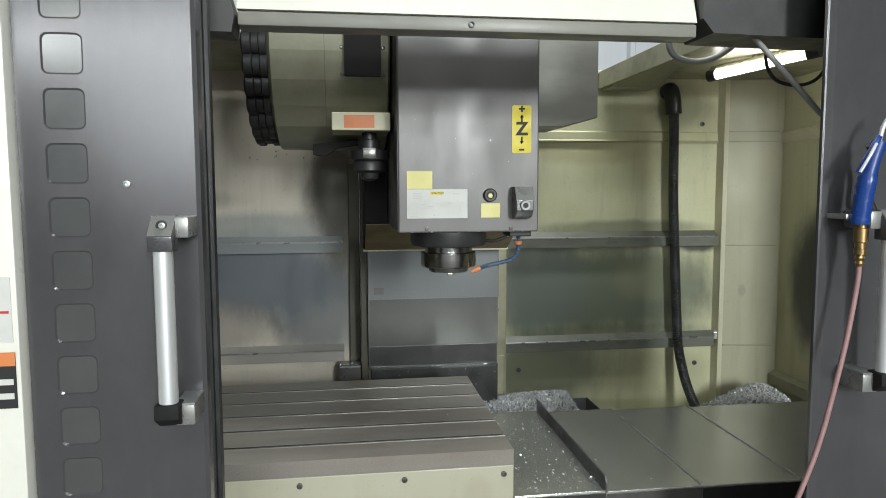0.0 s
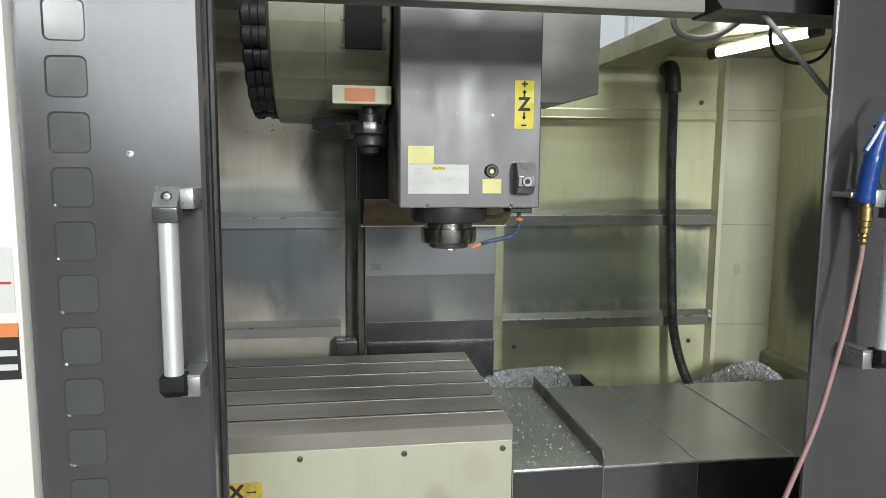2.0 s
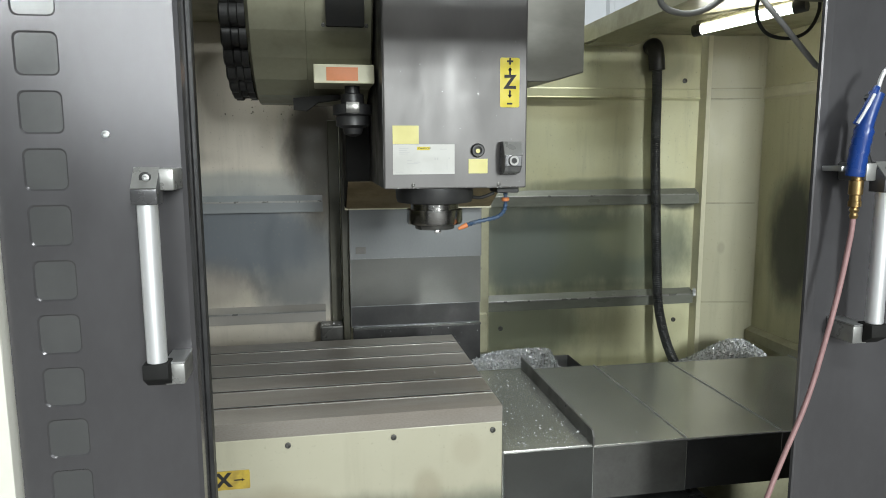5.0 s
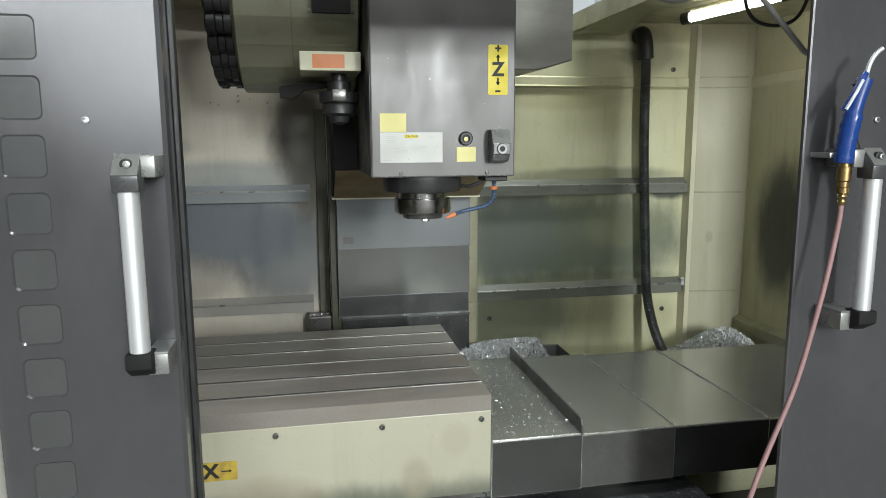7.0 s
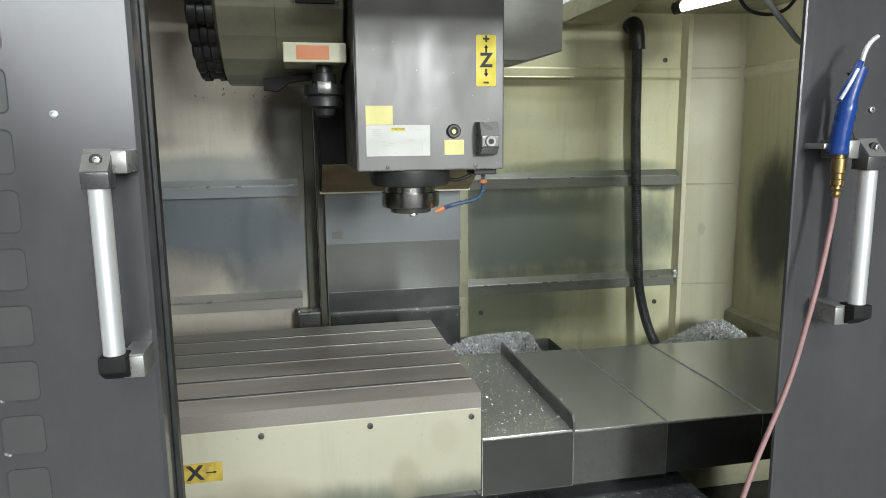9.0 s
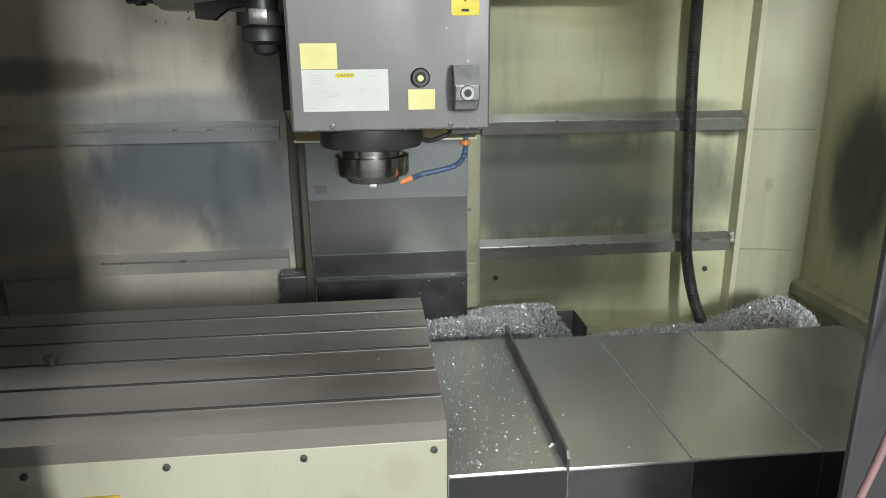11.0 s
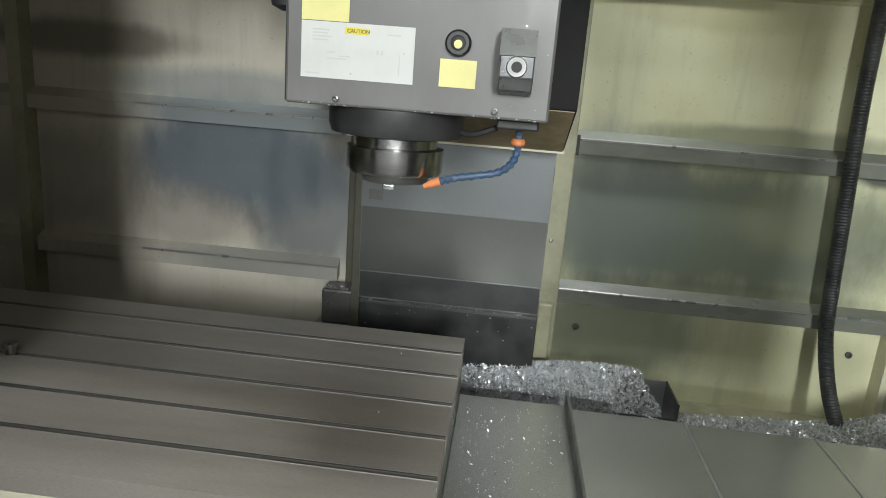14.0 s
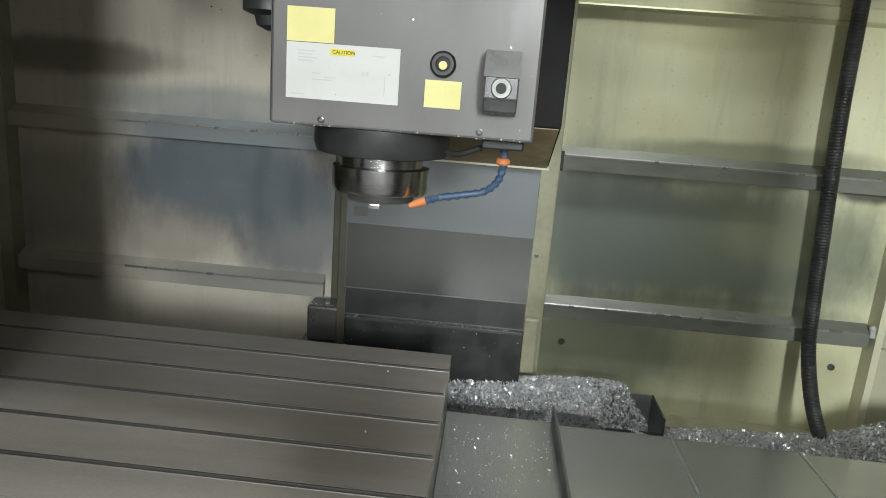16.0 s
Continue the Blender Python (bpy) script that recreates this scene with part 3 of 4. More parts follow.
part("seal", box(-0.710, -0.701, 1.372, 1.398, 0.45, 2.35, 0.002), M_BLACK, d, "black rubber edge seal", smooth=False)
part("screw", screw(-0.830, 1.3145, 1.652, 0.0058), M_STEEL, d)
handle(d, -0.7565, 1)
d = single("door_2", prism([(0.520, 1.40), (0.458, 1.330), (0.452, 1.3225), (0.4535, 1.3165), (0.457, 1.3150), (0.4725, 1.3142), (1.10, 1.314), (1.10, 1.40)], "z", 0.45, 2.35),
           M_DOOR, "open grey painted sliding door with a rounded edge", "door", "structure", smooth=False)
part("screw", screw(0.610, 1.3135, 1.654, 0.0058), M_STEEL, d)
handle(d, 0.545, -1)
front = single("front_cover", box(-1.9, -1.003, 1.29, 1.40, 0.0, 2.6, 0.004), M_WHITE, "off-white front cover of the machine beside the door", "panel", "structure")
part("warning_label", box(-1.14, -1.012, 1.2885, 1.2895, 1.392, 1.50), M_LABEL, front, "white sheet with unreadable lines", smooth=False)
part("warning_label", box(-1.14, -1.010, 1.2875, 1.2885, 1.280, 1.374), M_INK, front, "black warning label with an orange head", smooth=False)
part("label_head", box(-1.14, -1.010, 1.2865, 1.2873, 1.352, 1.375), M_ORANGE, front, smooth=False)
for k in range(2):
    part("print_bar", box(-1.13, -1.014, 1.2865, 1.2873, 1.296 + 0.024 * k, 1.306 + 0.024 * k), M_LABEL, front, smooth=False)
part("red_rule", box(-1.13, -1.016, 1.287, 1.288, 1.44, 1.444), M_RED, front, smooth=False)

# ---- table and saddle ----
TY, TX = 1.800, -0.037
table = thing("machine_table", -0.9, TY + 0.36, 0.60, "ground cast-iron machine table with five T-slots above a cream apron", "machine table")
outline = [(TY, 0.905), (TY, 0.948)]
for k in range(5):
    yc = TY + 0.109 + 0.128 * k
    outline += [(yc - 0.0065, 0.948), (yc - 0.0065, 0.932), (yc - 0.017, 0.932), (yc - 0.017, 0.921), (yc + 0.017, 0.921), (yc + 0.017, 0.932), (yc + 0.0065, 0.932), (yc + 0.0065, 0.948)]
outline += [(TY + 0.718, 0.948), (TY + 0.718, 0.905)]
part("tabletop", prism(outline, "x", -1.78, TX), M_TABLE, table, smooth=False)
for k in range(5):
    yc = TY + 0.109 + 0.128 * k
    for s in (-1, 1):
        part("slot_edge", prism([(yc + s * 0.0065, 0.9484), (yc + s * 0.0082, 0.9486), (yc + s * 0.0082, 0.9479), (yc + s * 0.0065, 0.946)], "x", -1.78, TX - 0.0005), M_STEEL, table, "bright slot edge", smooth=False)
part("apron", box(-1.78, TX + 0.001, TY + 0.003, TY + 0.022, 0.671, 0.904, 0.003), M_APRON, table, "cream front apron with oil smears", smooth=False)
part("end_plate", box(TX - 0.012, TX, TY + 0.0225, TY + 0.70, 0.675, 0.904, 0.002), M_STEEL_DARK, table, smooth=False)
part("core", box(-1.76, TX - 0.02, TY + 0.03, TY + 0.70, 0.665, 0.904), M_STEEL_DARK, table, smooth=False)
for x in (-0.063, -0.326, -0.593, -0.86, -1.13):
    part("screw", screw(x, TY + 0.002, 0.882, 0.0075), M_STEEL_DARK, table)
st = part("axis_label", prism(rounded(-0.798, -0.671, 0.777, 0.826, 0.004), "y", TY + 0.0005, TY + 0.0025), M_YELLOW_DIRTY, table, "worn yellow axis label", smooth=False)
front_up = lambda x, y, z: pose(x, y, z, 90, 0, 0)
words("letter", "X", 0.050, front_up(-0.7345, TY, 0.8015), M_INK, st, bold=0.002)
words("letter", "+", 0.034, front_up(-0.785, TY, 0.8015), M_INK, st)
for s in (-1, 1):
    part("arrow", box(-0.7345 + s * 0.036 - 0.011, -0.7345 + s * 0.036 + 0.011, TY - 0.0003, TY + 0.0004, 0.8000, 0.8030), M_INK, st, smooth=False)
    part("arrow_head", prism([(-0.7345 + s * 0.051, 0.8015), (-0.7345 + s * 0.044, 0.8055), (-0.7345 + s * 0.044, 0.7975)], "y", TY - 0.0003, TY + 0.0004), M_INK, st, smooth=False)

table.location.z += 0.009
st.location.x -= 0.018

covers = thing("way_cover", 0.55, TY + 0.34, 0.60, "telescopic steel way cover sprinkled with chips", "way cover")
B = TY + 0.68
for x0, x1, top, y0 in ((-0.0355, 0.222, 0.826, 0.0), (0.218, 0.503, 0.820, 0.006), (0.497, 0.806, 0.816, 0.012), (0.800, 1.32, 0.812, 0.018)):
    th = 0.0025
    sheet = prism([(TY + y0, 0.664), (TY + y0 + th, 0.664), (TY + y0 + th, top - th), (B - th, top - th), (B - th, 0.68), (B, 0.68), (B, top), (TY + y0 + 0.002, top), (TY + y0, top - 0.002)], "x", x0, x1)
    leaf = part("cover_leaf", sheet, M_COVER, covers, smooth=False)
    # skirts step to black rightwards: the door's shade put into their colour
    part("skirt", box(x0 + 0.003, x1 - 0.003, TY + y0 - 0.0022, TY + y0 - 0.0004, 0.666, top - 0.006), M_LEAF_DARK if x0 < 0.2 else M_STEEL_DARK if x0 < 0.4 else M_BLACK, leaf, "front skirt with shade put into its dark colour", smooth=False)
    part("lip", prism([(TY + y0 - 0.0025, top - 0.003), (TY + y0 - 0.0008, top - 0.0005), (TY + y0 + 0.002, top + 0.0008), (TY + y0 + 0.004, top + 0.0006)], "x", x0 + 0.004, x1 - 0.003), M_COVER, leaf, "bright worn front fold", smooth=False)
    part("wiper", box(x1 - 0.004, x1 + 0.0005, TY + y0 + 0.004, B - 0.001, top - 0.001, top + 0.0028), M_STEEL, leaf, smooth=False)
part("fin", prism([(TY - 0.004, 0.822), (TY - 0.004, 0.850), (TY + 0.006, 0.866), (B + 0.005, 0.866), (B + 0.005, 0.822)], "x", 0.217, 0.2225), M_STEEL_DARK, covers, "upright steel splash lip", smooth=False)
single("saddle", box(-0.75, 0.55, TY + 0.06, B - 0.03, 0.42, 0.66, 0.01), M_STEEL_DARK, "dark cast-iron saddle under the table", "saddle", smooth=False)

plate = single("tread_plate", box(-1.0, 0.575, 1.43, 2.02, 0.60, 0.636, 0.004), M_RUBBER, "black diamond tread cover plate below the table", "tread plate", smooth=False)
bm = bmesh.new()
for i in range(56):
    for j in range(14):
        cx, cy = -0.80 + i * 0.0245, 1.45 + j * 0.0245
        a = 0.785 if (i + j) % 2 else -0.785
        c, s = math.cos(a), math.sin(a)
        vs = [bm.verts.new((cx + c * u - s * v, cy + s * u + c * v, 0.6365 + h)) for u, v, h in ((-0.010, 0, 0), (0, -0.003, 0), (0.010, 0, 0), (0, 0.003, 0), (0, 0, 0.0022))]
        for k in range(4):
            bm.faces.new((vs[k], vs[(k + 1) % 4], vs[4]))
part("tread", bm, M_RUBBER, plate, "raised diamond tread", smooth=False, kind="stuff")

# ---- column ----
column = thing("machine_column", -0.10, 3.1, 0.0, "cream machine column behind telescopic steel covers", "machine column")
part("casting", box(-0.413, 0.1600, 2.935, 3.45, 0.0, 2.75, 0.004), M_CREAM, column, "worn cream column casting", smooth=False)
part("side_strip", box(0.1610, 0.219, 2.99, 3.068, 0.62, 2.12, 0.003), M_CREAM_DARK, column, "cream strip with chipped paint", smooth=False)
# leaf colour steps darker from the top down to the foot
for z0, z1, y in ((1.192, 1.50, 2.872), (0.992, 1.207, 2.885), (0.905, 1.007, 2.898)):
    leaf = part("cover_leaf", prism([(y, z0), (y + 0.003, z0), (y + 0.003, z1), (y, z1)], "x", -0.384, 0.155), M_LEAF if z0 > 1.1 else M_LEAF_DARK if z0 > 0.95 else M_BLACK, column, "steel cover leaf, darker towards the column foot", smooth=False)
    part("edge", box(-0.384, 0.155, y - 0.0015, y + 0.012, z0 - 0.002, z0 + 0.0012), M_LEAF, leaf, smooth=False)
    for s in (-0.3865, 0.155):
        part("side_fold", box(s, s + 0.0025, y, 2.934, z0, z1), M_STEEL_DARK, leaf, smooth=False)
# added dark strip; stands for shade along the casting's left edge
part("filler", box(-0.4150, -0.3875, 2.920, 2.9345, 0.62, 1.75, 0.002), M_OLIVE, column, "dark olive strip added for the shade in the column recess", smooth=False)
part("smear_plate", box(-0.363, -0.322, 2.8705, 2.8718, 1.212, 1.240, 0.0005), M_STEEL_DARK, column, "small dark worn plate", smooth=False)
for z in (1.115, 1.62):
    part("bolt", screw(0.178, 2.9893, z, 0.007), M_STEEL_DARK, column)
part("foot_block", box(-0.378, 0.157, 2.880, 2.934, 0.700, 0.896, 0.003), M_BLACK, column, "black foot block", smooth=False)
part("foot_lip", box(-0.378, 0.157, 2.872, 2.90, 0.8965, 0.904, 0.001), M_LEAF_DARK, column, smooth=False)
part("side_block", box(-0.512, -0.4135, 2.938, 3.03, 0.790, 0.903, 0.008), M_STEEL_DARK, column, "black cover block beside the column", smooth=False)
part("block_base", box(-0.530, -0.380, 2.900, 3.05, 0.701, 0.789, 0.004), M_LEAF_DARK, column, "grey plate under the cover block", smooth=False)
part("strip_foot", box(0.1610, 0.206, 2.96, 2.989, 0.74, 0.92, 0.006), M_CREAM_DARK, column, smooth=False)

dust = random.Random(12)
bm = bmesh.new()
for k in range(110):
    r = 0.0005 + 0.0013 * dust.random() ** 2
    if k < 60:
        x, y, z = dust.uniform(-0.375, 0.155), 2.8712 + 0.02 * dust.random(), 0.9045
    elif k < 85:
        x, y, z = dust.uniform(-0.505, -0.42), dust.uniform(2.942, 2.99), 0.9035
    else:
        x, y, z = dust.uniform(-0.37, 0.15), 2.8792, dust.uniform(0.80, 0.89)
    box(x - r, x + r, y - r, y + r, z - r * 0.4, z + r, bm=bm)
part("chip_dust", bm, M_CHIP, column, "tiny bright chips caught on the black foot", smooth=False, kind="stuff")

# ---- spindle head ----
HZ = 1.641
head = thing("spindle_head", -0.10, 2.3, HZ - 0.121, "grey painted spindle head with yellow and white labels", "spindle head")
part("housing", prism([(-0.303, HZ - 0.121), (0.096, HZ - 0.121), (0.096, HZ + 0.9), (-0.303, HZ + 0.9)], "y", 2.027, 2.56, 0.004), M_HEAD, head, smooth=False)
part("carriage", prism([(2.565, HZ - 0.12), (2.80, HZ - 0.232), (2.868, HZ - 0.232), (2.868, HZ + 0.95), (2.565, HZ + 0.95)], "x", -0.385, 0.186, 0.003), M_MATTE, head, "black carriage behind the head", smooth=False)
part("underside", prism([(2.567, HZ - 0.1225), (2.786, HZ - 0.2325), (2.786, HZ - 0.2345), (2.567, HZ - 0.1245)], "x", -0.380, 0.181), M_PAINT_BROWN, head, "brown sloping underside", smooth=False)
part("carriage_rim", box(-0.386, 0.187, 2.788, 2.869, HZ - 0.240, HZ - 0.2325), M_CREAM, head, smooth=False)
part("side_cover", prism([(0.0985, HZ + 0.214), (0.30, HZ + 0.212), (0.425, HZ + 0.246), (0.425, HZ + 0.9), (0.0985, HZ + 0.9)], "y", 2.45, 2.68, 0.004), M_RAIL, head, "pale grey box cover on the side of the head", smooth=False)
# thin black sheet over the whole left side of the housing
part("side_sheet", box(-0.3045, -0.3032, 2.03, 2.55, HZ - 0.118, HZ + 0.9), M_BLACK, head, smooth=False)
SX, SY = -0.147, 2.14
part("flange", lathe([(0.113, HZ - 0.1215), (0.113, HZ - 0.150), (0.108, HZ - 0.164), (0.086, HZ - 0.168)], (SX, SY, 0), "z", 56), M_BLACK, head, "black oily spindle flange")
part("spindle_ring", lathe([(0.062, HZ - 0.167), (0.070, HZ - 0.168), (0.070, HZ - 0.184), (0.0815, HZ - 0.186), (0.0815, HZ - 0.222), (0.078, HZ - 0.228), (0.060, HZ - 0.229)], (SX, SY, 0), "z", 56), M_TURNED, head, "turned steel spindle ring")
part("spindle_nose", lathe([(0.058, HZ - 0.228), (0.058, HZ - 0.240), (0.056, HZ - 0.243), (0.034, HZ - 0.243), (0.020, HZ - 0.20)], (SX, SY, 0), "z", 48), M_STEEL_DARK, head, "dark spindle nose")
for s in (-1, 1):
    part("drive_key", box(SX - 0.010, SX + 0.010, SY + s * 0.046 - 0.010, SY + s * 0.046 + 0.010, HZ - 0.252, HZ - 0.242, 0.002), M_CHROME, head)
yf = 2.0265
lab = part("data_label", box(-0.279, -0.109, yf - 0.001, yf, HZ - 0.081, HZ), M_LABEL, head, "white maker's data sheet with faint print", smooth=False)
tag = part("caution_tag", box(-0.213, -0.178, yf - 0.0018, yf - 0.0012, HZ - 0.0155, HZ - 0.0065), M_YELLOW, lab, smooth=False)
words("caution_text", "CAUTION", 0.0075, front_up(-0.193, yf - 0.0022, HZ - 0.0112), M_INK, lab)
rnd = random.Random(4)
for k in range(4):
    part("print_bar", box(-0.262, -0.262 + 0.020 + 0.022 * rnd.random(), yf - 0.0016, yf - 0.0012, HZ - 0.0125 - 0.0048 * k, HZ - 0.0105 - 0.0048 * k), M_GREYINK, lab, smooth=False)
for x, z, w, h in ((-0.240, -0.042, 0.012, 0.002), (-0.222, -0.047, 0.018, 0.002), (-0.240, -0.051, 0.030, 0.002), (-0.165, -0.036, 0.003, 0.006), (-0.158, -0.036, 0.003, 0.006),
                   (-0.131, -0.040, 0.0012, 0.030), (-0.126, -0.036, 0.004, 0.003), (-0.272, -0.0735, 0.022, 0.002), (-0.150, -0.012, 0.020, 0.002)):
    part("print_bar", box(x, x + w, yf - 0.0016, yf - 0.0012, HZ + z - h, HZ + z), M_GREYINK, lab, smooth=False)
part("yellow_label", box(-0.279, -0.208, yf - 0.0013, yf - 0.0003, HZ + 0.001, HZ + 0.050), M_PALEYEL, head, "blank faded yellow label", smooth=False)
part("yellow_label", box(-0.070, -0.016, yf - 0.0013, yf - 0.0003, HZ - 0.080, HZ - 0.040), M_PALEYEL, head, "blank faded yellow label", smooth=False)
zl = part("axis_label", prism(rounded(0.018, 0.073, HZ + 0.100, HZ + 0.233, 0.005), "y", yf - 0.0013, yf - 0.0003), M_YELLOW, head, "yellow axis label with a black letter and arrows", smooth=False)
words("letter", "Z", 0.050, front_up(0.0455, yf - 0.0022, HZ + 0.1665), M_INK, zl, bold=0.0018)
words("letter", "+", 0.032, front_up(0.0455, yf - 0.0022, HZ + 0.2215), M_INK, zl, bold=0.0012)
part("minus", box(0.038, 0.053, yf - 0.002, yf - 0.0014, HZ + 0.1075, HZ + 0.1125), M_INK, zl, smooth=False)
for z, s in ((HZ + 0.196, 1), (HZ + 0.137, -1)):
    part("arrow", box(0.0430, 0.0480, yf - 0.002, yf - 0.0014, z - 0.009, z + 0.009), M_INK, zl, smooth=False)
    part("arrow_head", prism([(0.0455, z + s * 0.012), (0.0395, z + s * 0.003), (0.0515, z + s * 0.003)], "y", yf - 0.002, yf - 0.0014), M_INK, zl, smooth=False)
g = part("sight_glass", lathe([(0.019, 0.0), (0.019, -0.008), (0.016, -0.011), (0.011, -0.011), (0.011, -0.006)], (-0.045, yf, HZ - 0.017), "y", 28), M_BLACK, head, "round black sight glass")
part("window", lathe([(0.0105, -0.0055), (0.0105, -0.0075), (0.009, -0.008)], (-0.045, yf, HZ - 0.017), "y", 24), M_INK, g)
part("oil_mark", lathe([(0.0062, -0.0082), (0.0062, -0.0088), (0.003, -0.009), (0.0, -0.009)], (-0.045, yf, HZ - 0.0185), "y", 20), M_PALEYEL, g)
nb = part("nozzle_block", prism([(2.0262, HZ - 0.085), (1.985, HZ - 0.078), (1.968, HZ - 0.060), (1.968, HZ - 0.030), (1.985, HZ + 0.004), (2.0262, HZ + 0.004)], "x", 0.028, 0.076, 0.002), M_CAP, head, "air nozzle block with a lighter sloping top", smooth=False)
nb.location.x -= 0.010
part("bright_cap", prism([(1.9655, HZ - 0.030), (1.9845, HZ + 0.0065), (2.0255, HZ + 0.0065), (2.0255, HZ + 0.0045), (1.986, HZ + 0.0045), (1.9675, HZ - 0.031)], "x", 0.027, 0.077), M_FOOT, nb, smooth=False)
part("nozzle_ring", lathe([(0.006, 0.004), (0.006, -0.006), (0.013, -0.006), (0.0145, 0.0), (0.0145, 0.003)], (0.052, 1.967, HZ - 0.045), "y", 28), M_FOOT, nb)
part("nozzle_bore", lathe([(0.0075, 0.002), (0.0075, -0.0066)], (0.052, 1.967, HZ - 0.045), "y", 16), M_INK, nb)
for x in (-0.224, 0.016):
    part("screw", screw(x, yf - 0.0005, HZ - 0.110, 0.0050), M_STEEL_DARK, head)
part("manifold", box(0.020, 0.085, 2.06, 2.15, HZ - 0.137, HZ - 0.1215, 0.003), M_BLACK, head, "black coolant manifold", smooth=False)
part("air_line", tube(spline([(SX + 0.10, 2.12, HZ - 0.150), (SX + 0.13, 2.10, HZ - 0.152), (0.02, 2.09, HZ - 0.138)]), 0.005), M_BLACK, head)
hose = spline([(0.056, 2.10, HZ - 0.137), (0.057, 2.10, HZ - 0.165), (0.050, 2.09, HZ - 0.190), (0.030, 2.085, HZ - 0.207), (-0.005, 2.08, HZ - 0.215), (-0.040, 2.08, HZ - 0.222), (-0.065, 2.08, HZ - 0.230)], 5)
coolant = part("coolant_hose", tube(hose, lambda i: 0.0070 if i % 2 else 0.0046, 14), M_BLUEHOSE, head, "dusty blue ball-jointed coolant hose")
part("end_ring", lathe([(0.009, HZ - 0.153), (0.0115, HZ - 0.156), (0.0115, HZ - 0.161), (0.009, HZ - 0.164)], (0.056, 2.10, 0), "z", 20), M_ORANGE, coolant, "orange connector")
part("jet", tube([Vector((-0.062, 2.08, HZ - 0.229)), Vector((-0.075, 2.08, HZ - 0.234)), Vector((-0.088, 2.08, HZ - 0.240))], lambda i: (0.0075, 0.0066, 0.004)[i], 14), M_ORANGE, coolant, "orange jet")
bm = bmesh.new()
for k in range(60):
    x, r = rnd.uniform(-0.30, 0.09), 0.0004 + 0.0007 * rnd.random() ** 2
    z = HZ - 0.121 + (0.003 * rnd.random() if k < 34 else rnd.uniform(0, 0.4))
    box(x - r, x + r, yf - 0.0015, yf, z - r, z + r, bm=bm)
part("chip_dust", bm, M_CHIP, head, "tiny bright chips stuck to the paint", smooth=False, kind="stuff")

head.location += Vector((-0.020, -0.043, 0))

# ---- tool magazine ----
mag = thing("tool_magazine", -0.5, 2.5, 1.75, "khaki drum tool magazine with black tool pots", "tool magazine")
MY, MZ, MR = 2.50, 2.105, 0.355
part("drum_cover", lathe([(MR - 0.03, -0.668), (MR, -0.655), (MR, -0.50), (MR + 0.002, -0.498), (MR + 0.002, -0.312), (MR - 0.01, -0.306)], (0, MY, MZ), "x", 26), M_MAG, mag, "khaki sheet-metal drum cover", smooth=False)
for k in range(16):
    a = math.pi * (0.55 + 1.0 * k / 15)
    cy, cz = MY + (MR - 0.055) * math.cos(a + 0.35), MZ + (MR - 0.055) * math.sin(a + 0.35)
    part("tool_pot", lathe([(0.030, -0.740), (0.041, -0.734), (0.041, -0.712), (0.034, -0.708), (0.034, -0.69), (0.040, -0.686), (0.040, -0.667)], (0, cy, cz), "x", 20), M_BLACK, mag)
part("window", prism(rounded(-0.442, -0.335, 1.945, 2.2, 0.004), "y", 2.132, 2.150), M_MATTE, mag, "black access window", smooth=False)
for z in (1.95, 2.03):
    for x in (-0.449, -0.328):
        part("screw", screw(x, 2.151, z, 0.006), M_STEEL_DARK, mag)
blk = part("change_block", box(-0.480, -0.311, 2.11, 2.30, 1.786, 1.838, 0.003), M_CREAM, mag, "cream changer block with an orange label", smooth=False)
part("orange_label", box(-0.445, -0.357, 2.1085, 2.1095, 1.793, 1.830), M_ORANGE, blk, "faded orange label", smooth=False)
part("pot_stem", lathe([(0.022, 1.786), (0.022, 1.765), (0.034, 1.762), (0.034, 1.735)], (-0.370, 2.2, 0), "z", 24), M_BLACK, mag)
part("tool_holder", lathe([(0.036, 1.735), (0.058, 1.732), (0.058, 1.705), (0.046, 1.700), (0.050, 1.694), (0.050, 1.672), (0.030, 1.664), (0.026, 1.648), (0.008, 1.640)], (-0.370, 2.2, 0), "z", 28), M_BLACK, mag, "black tool holder hanging nose down")
part("holder_key", box(-0.392, -0.352, 2.138, 2.150, 1.706, 1.738, 0.002), M_STEEL_DARK, mag)
part("change_arm", prism([(-0.545, 1.726), (-0.505, 1.722), (-0.47, 1.748), (-0.40, 1.758), (-0.40, 1.772), (-0.48, 1.768), (-0.545, 1.760)], "y", 2.33, 2.37), M_MATTE, mag, "dark changer arm", smooth=False)

mag.location += Vector((-0.024, 0, 0.026))

# ---- lamp, cables, hose ----
wl = thing("work_lamp", 0.99, 2.45, 2.03, "lit fluorescent work lamp under the roof panel", "lamp")
a, b = Vector((0.935, 2.597, 2.072)), Vector((1.126, 2.30, 2.104))
d = (b - a).normalized()
part("tube", rod(a + d * 0.01, b - d * 0.01, 0.017, 20), M_GLOW, wl, "glowing white tube")
for p, q in ((a - d * 0.02, a + d * 0.012), (b - d * 0.012, b + d * 0.03)):
    part("end_cap", rod(p, q, 0.022, 20), M_BLACK, wl)
part("backing", rod(a + Vector((0, 0.012, 0.024)), b + Vector((0, 0.012, 0.024)), 0.012, 12), M_CREAM_DARK, wl)
part("hanger", rod((1.02, 2.47, 2.10), (1.02, 2.47, 2.1278), 0.006), M_STEEL_DARK, wl)
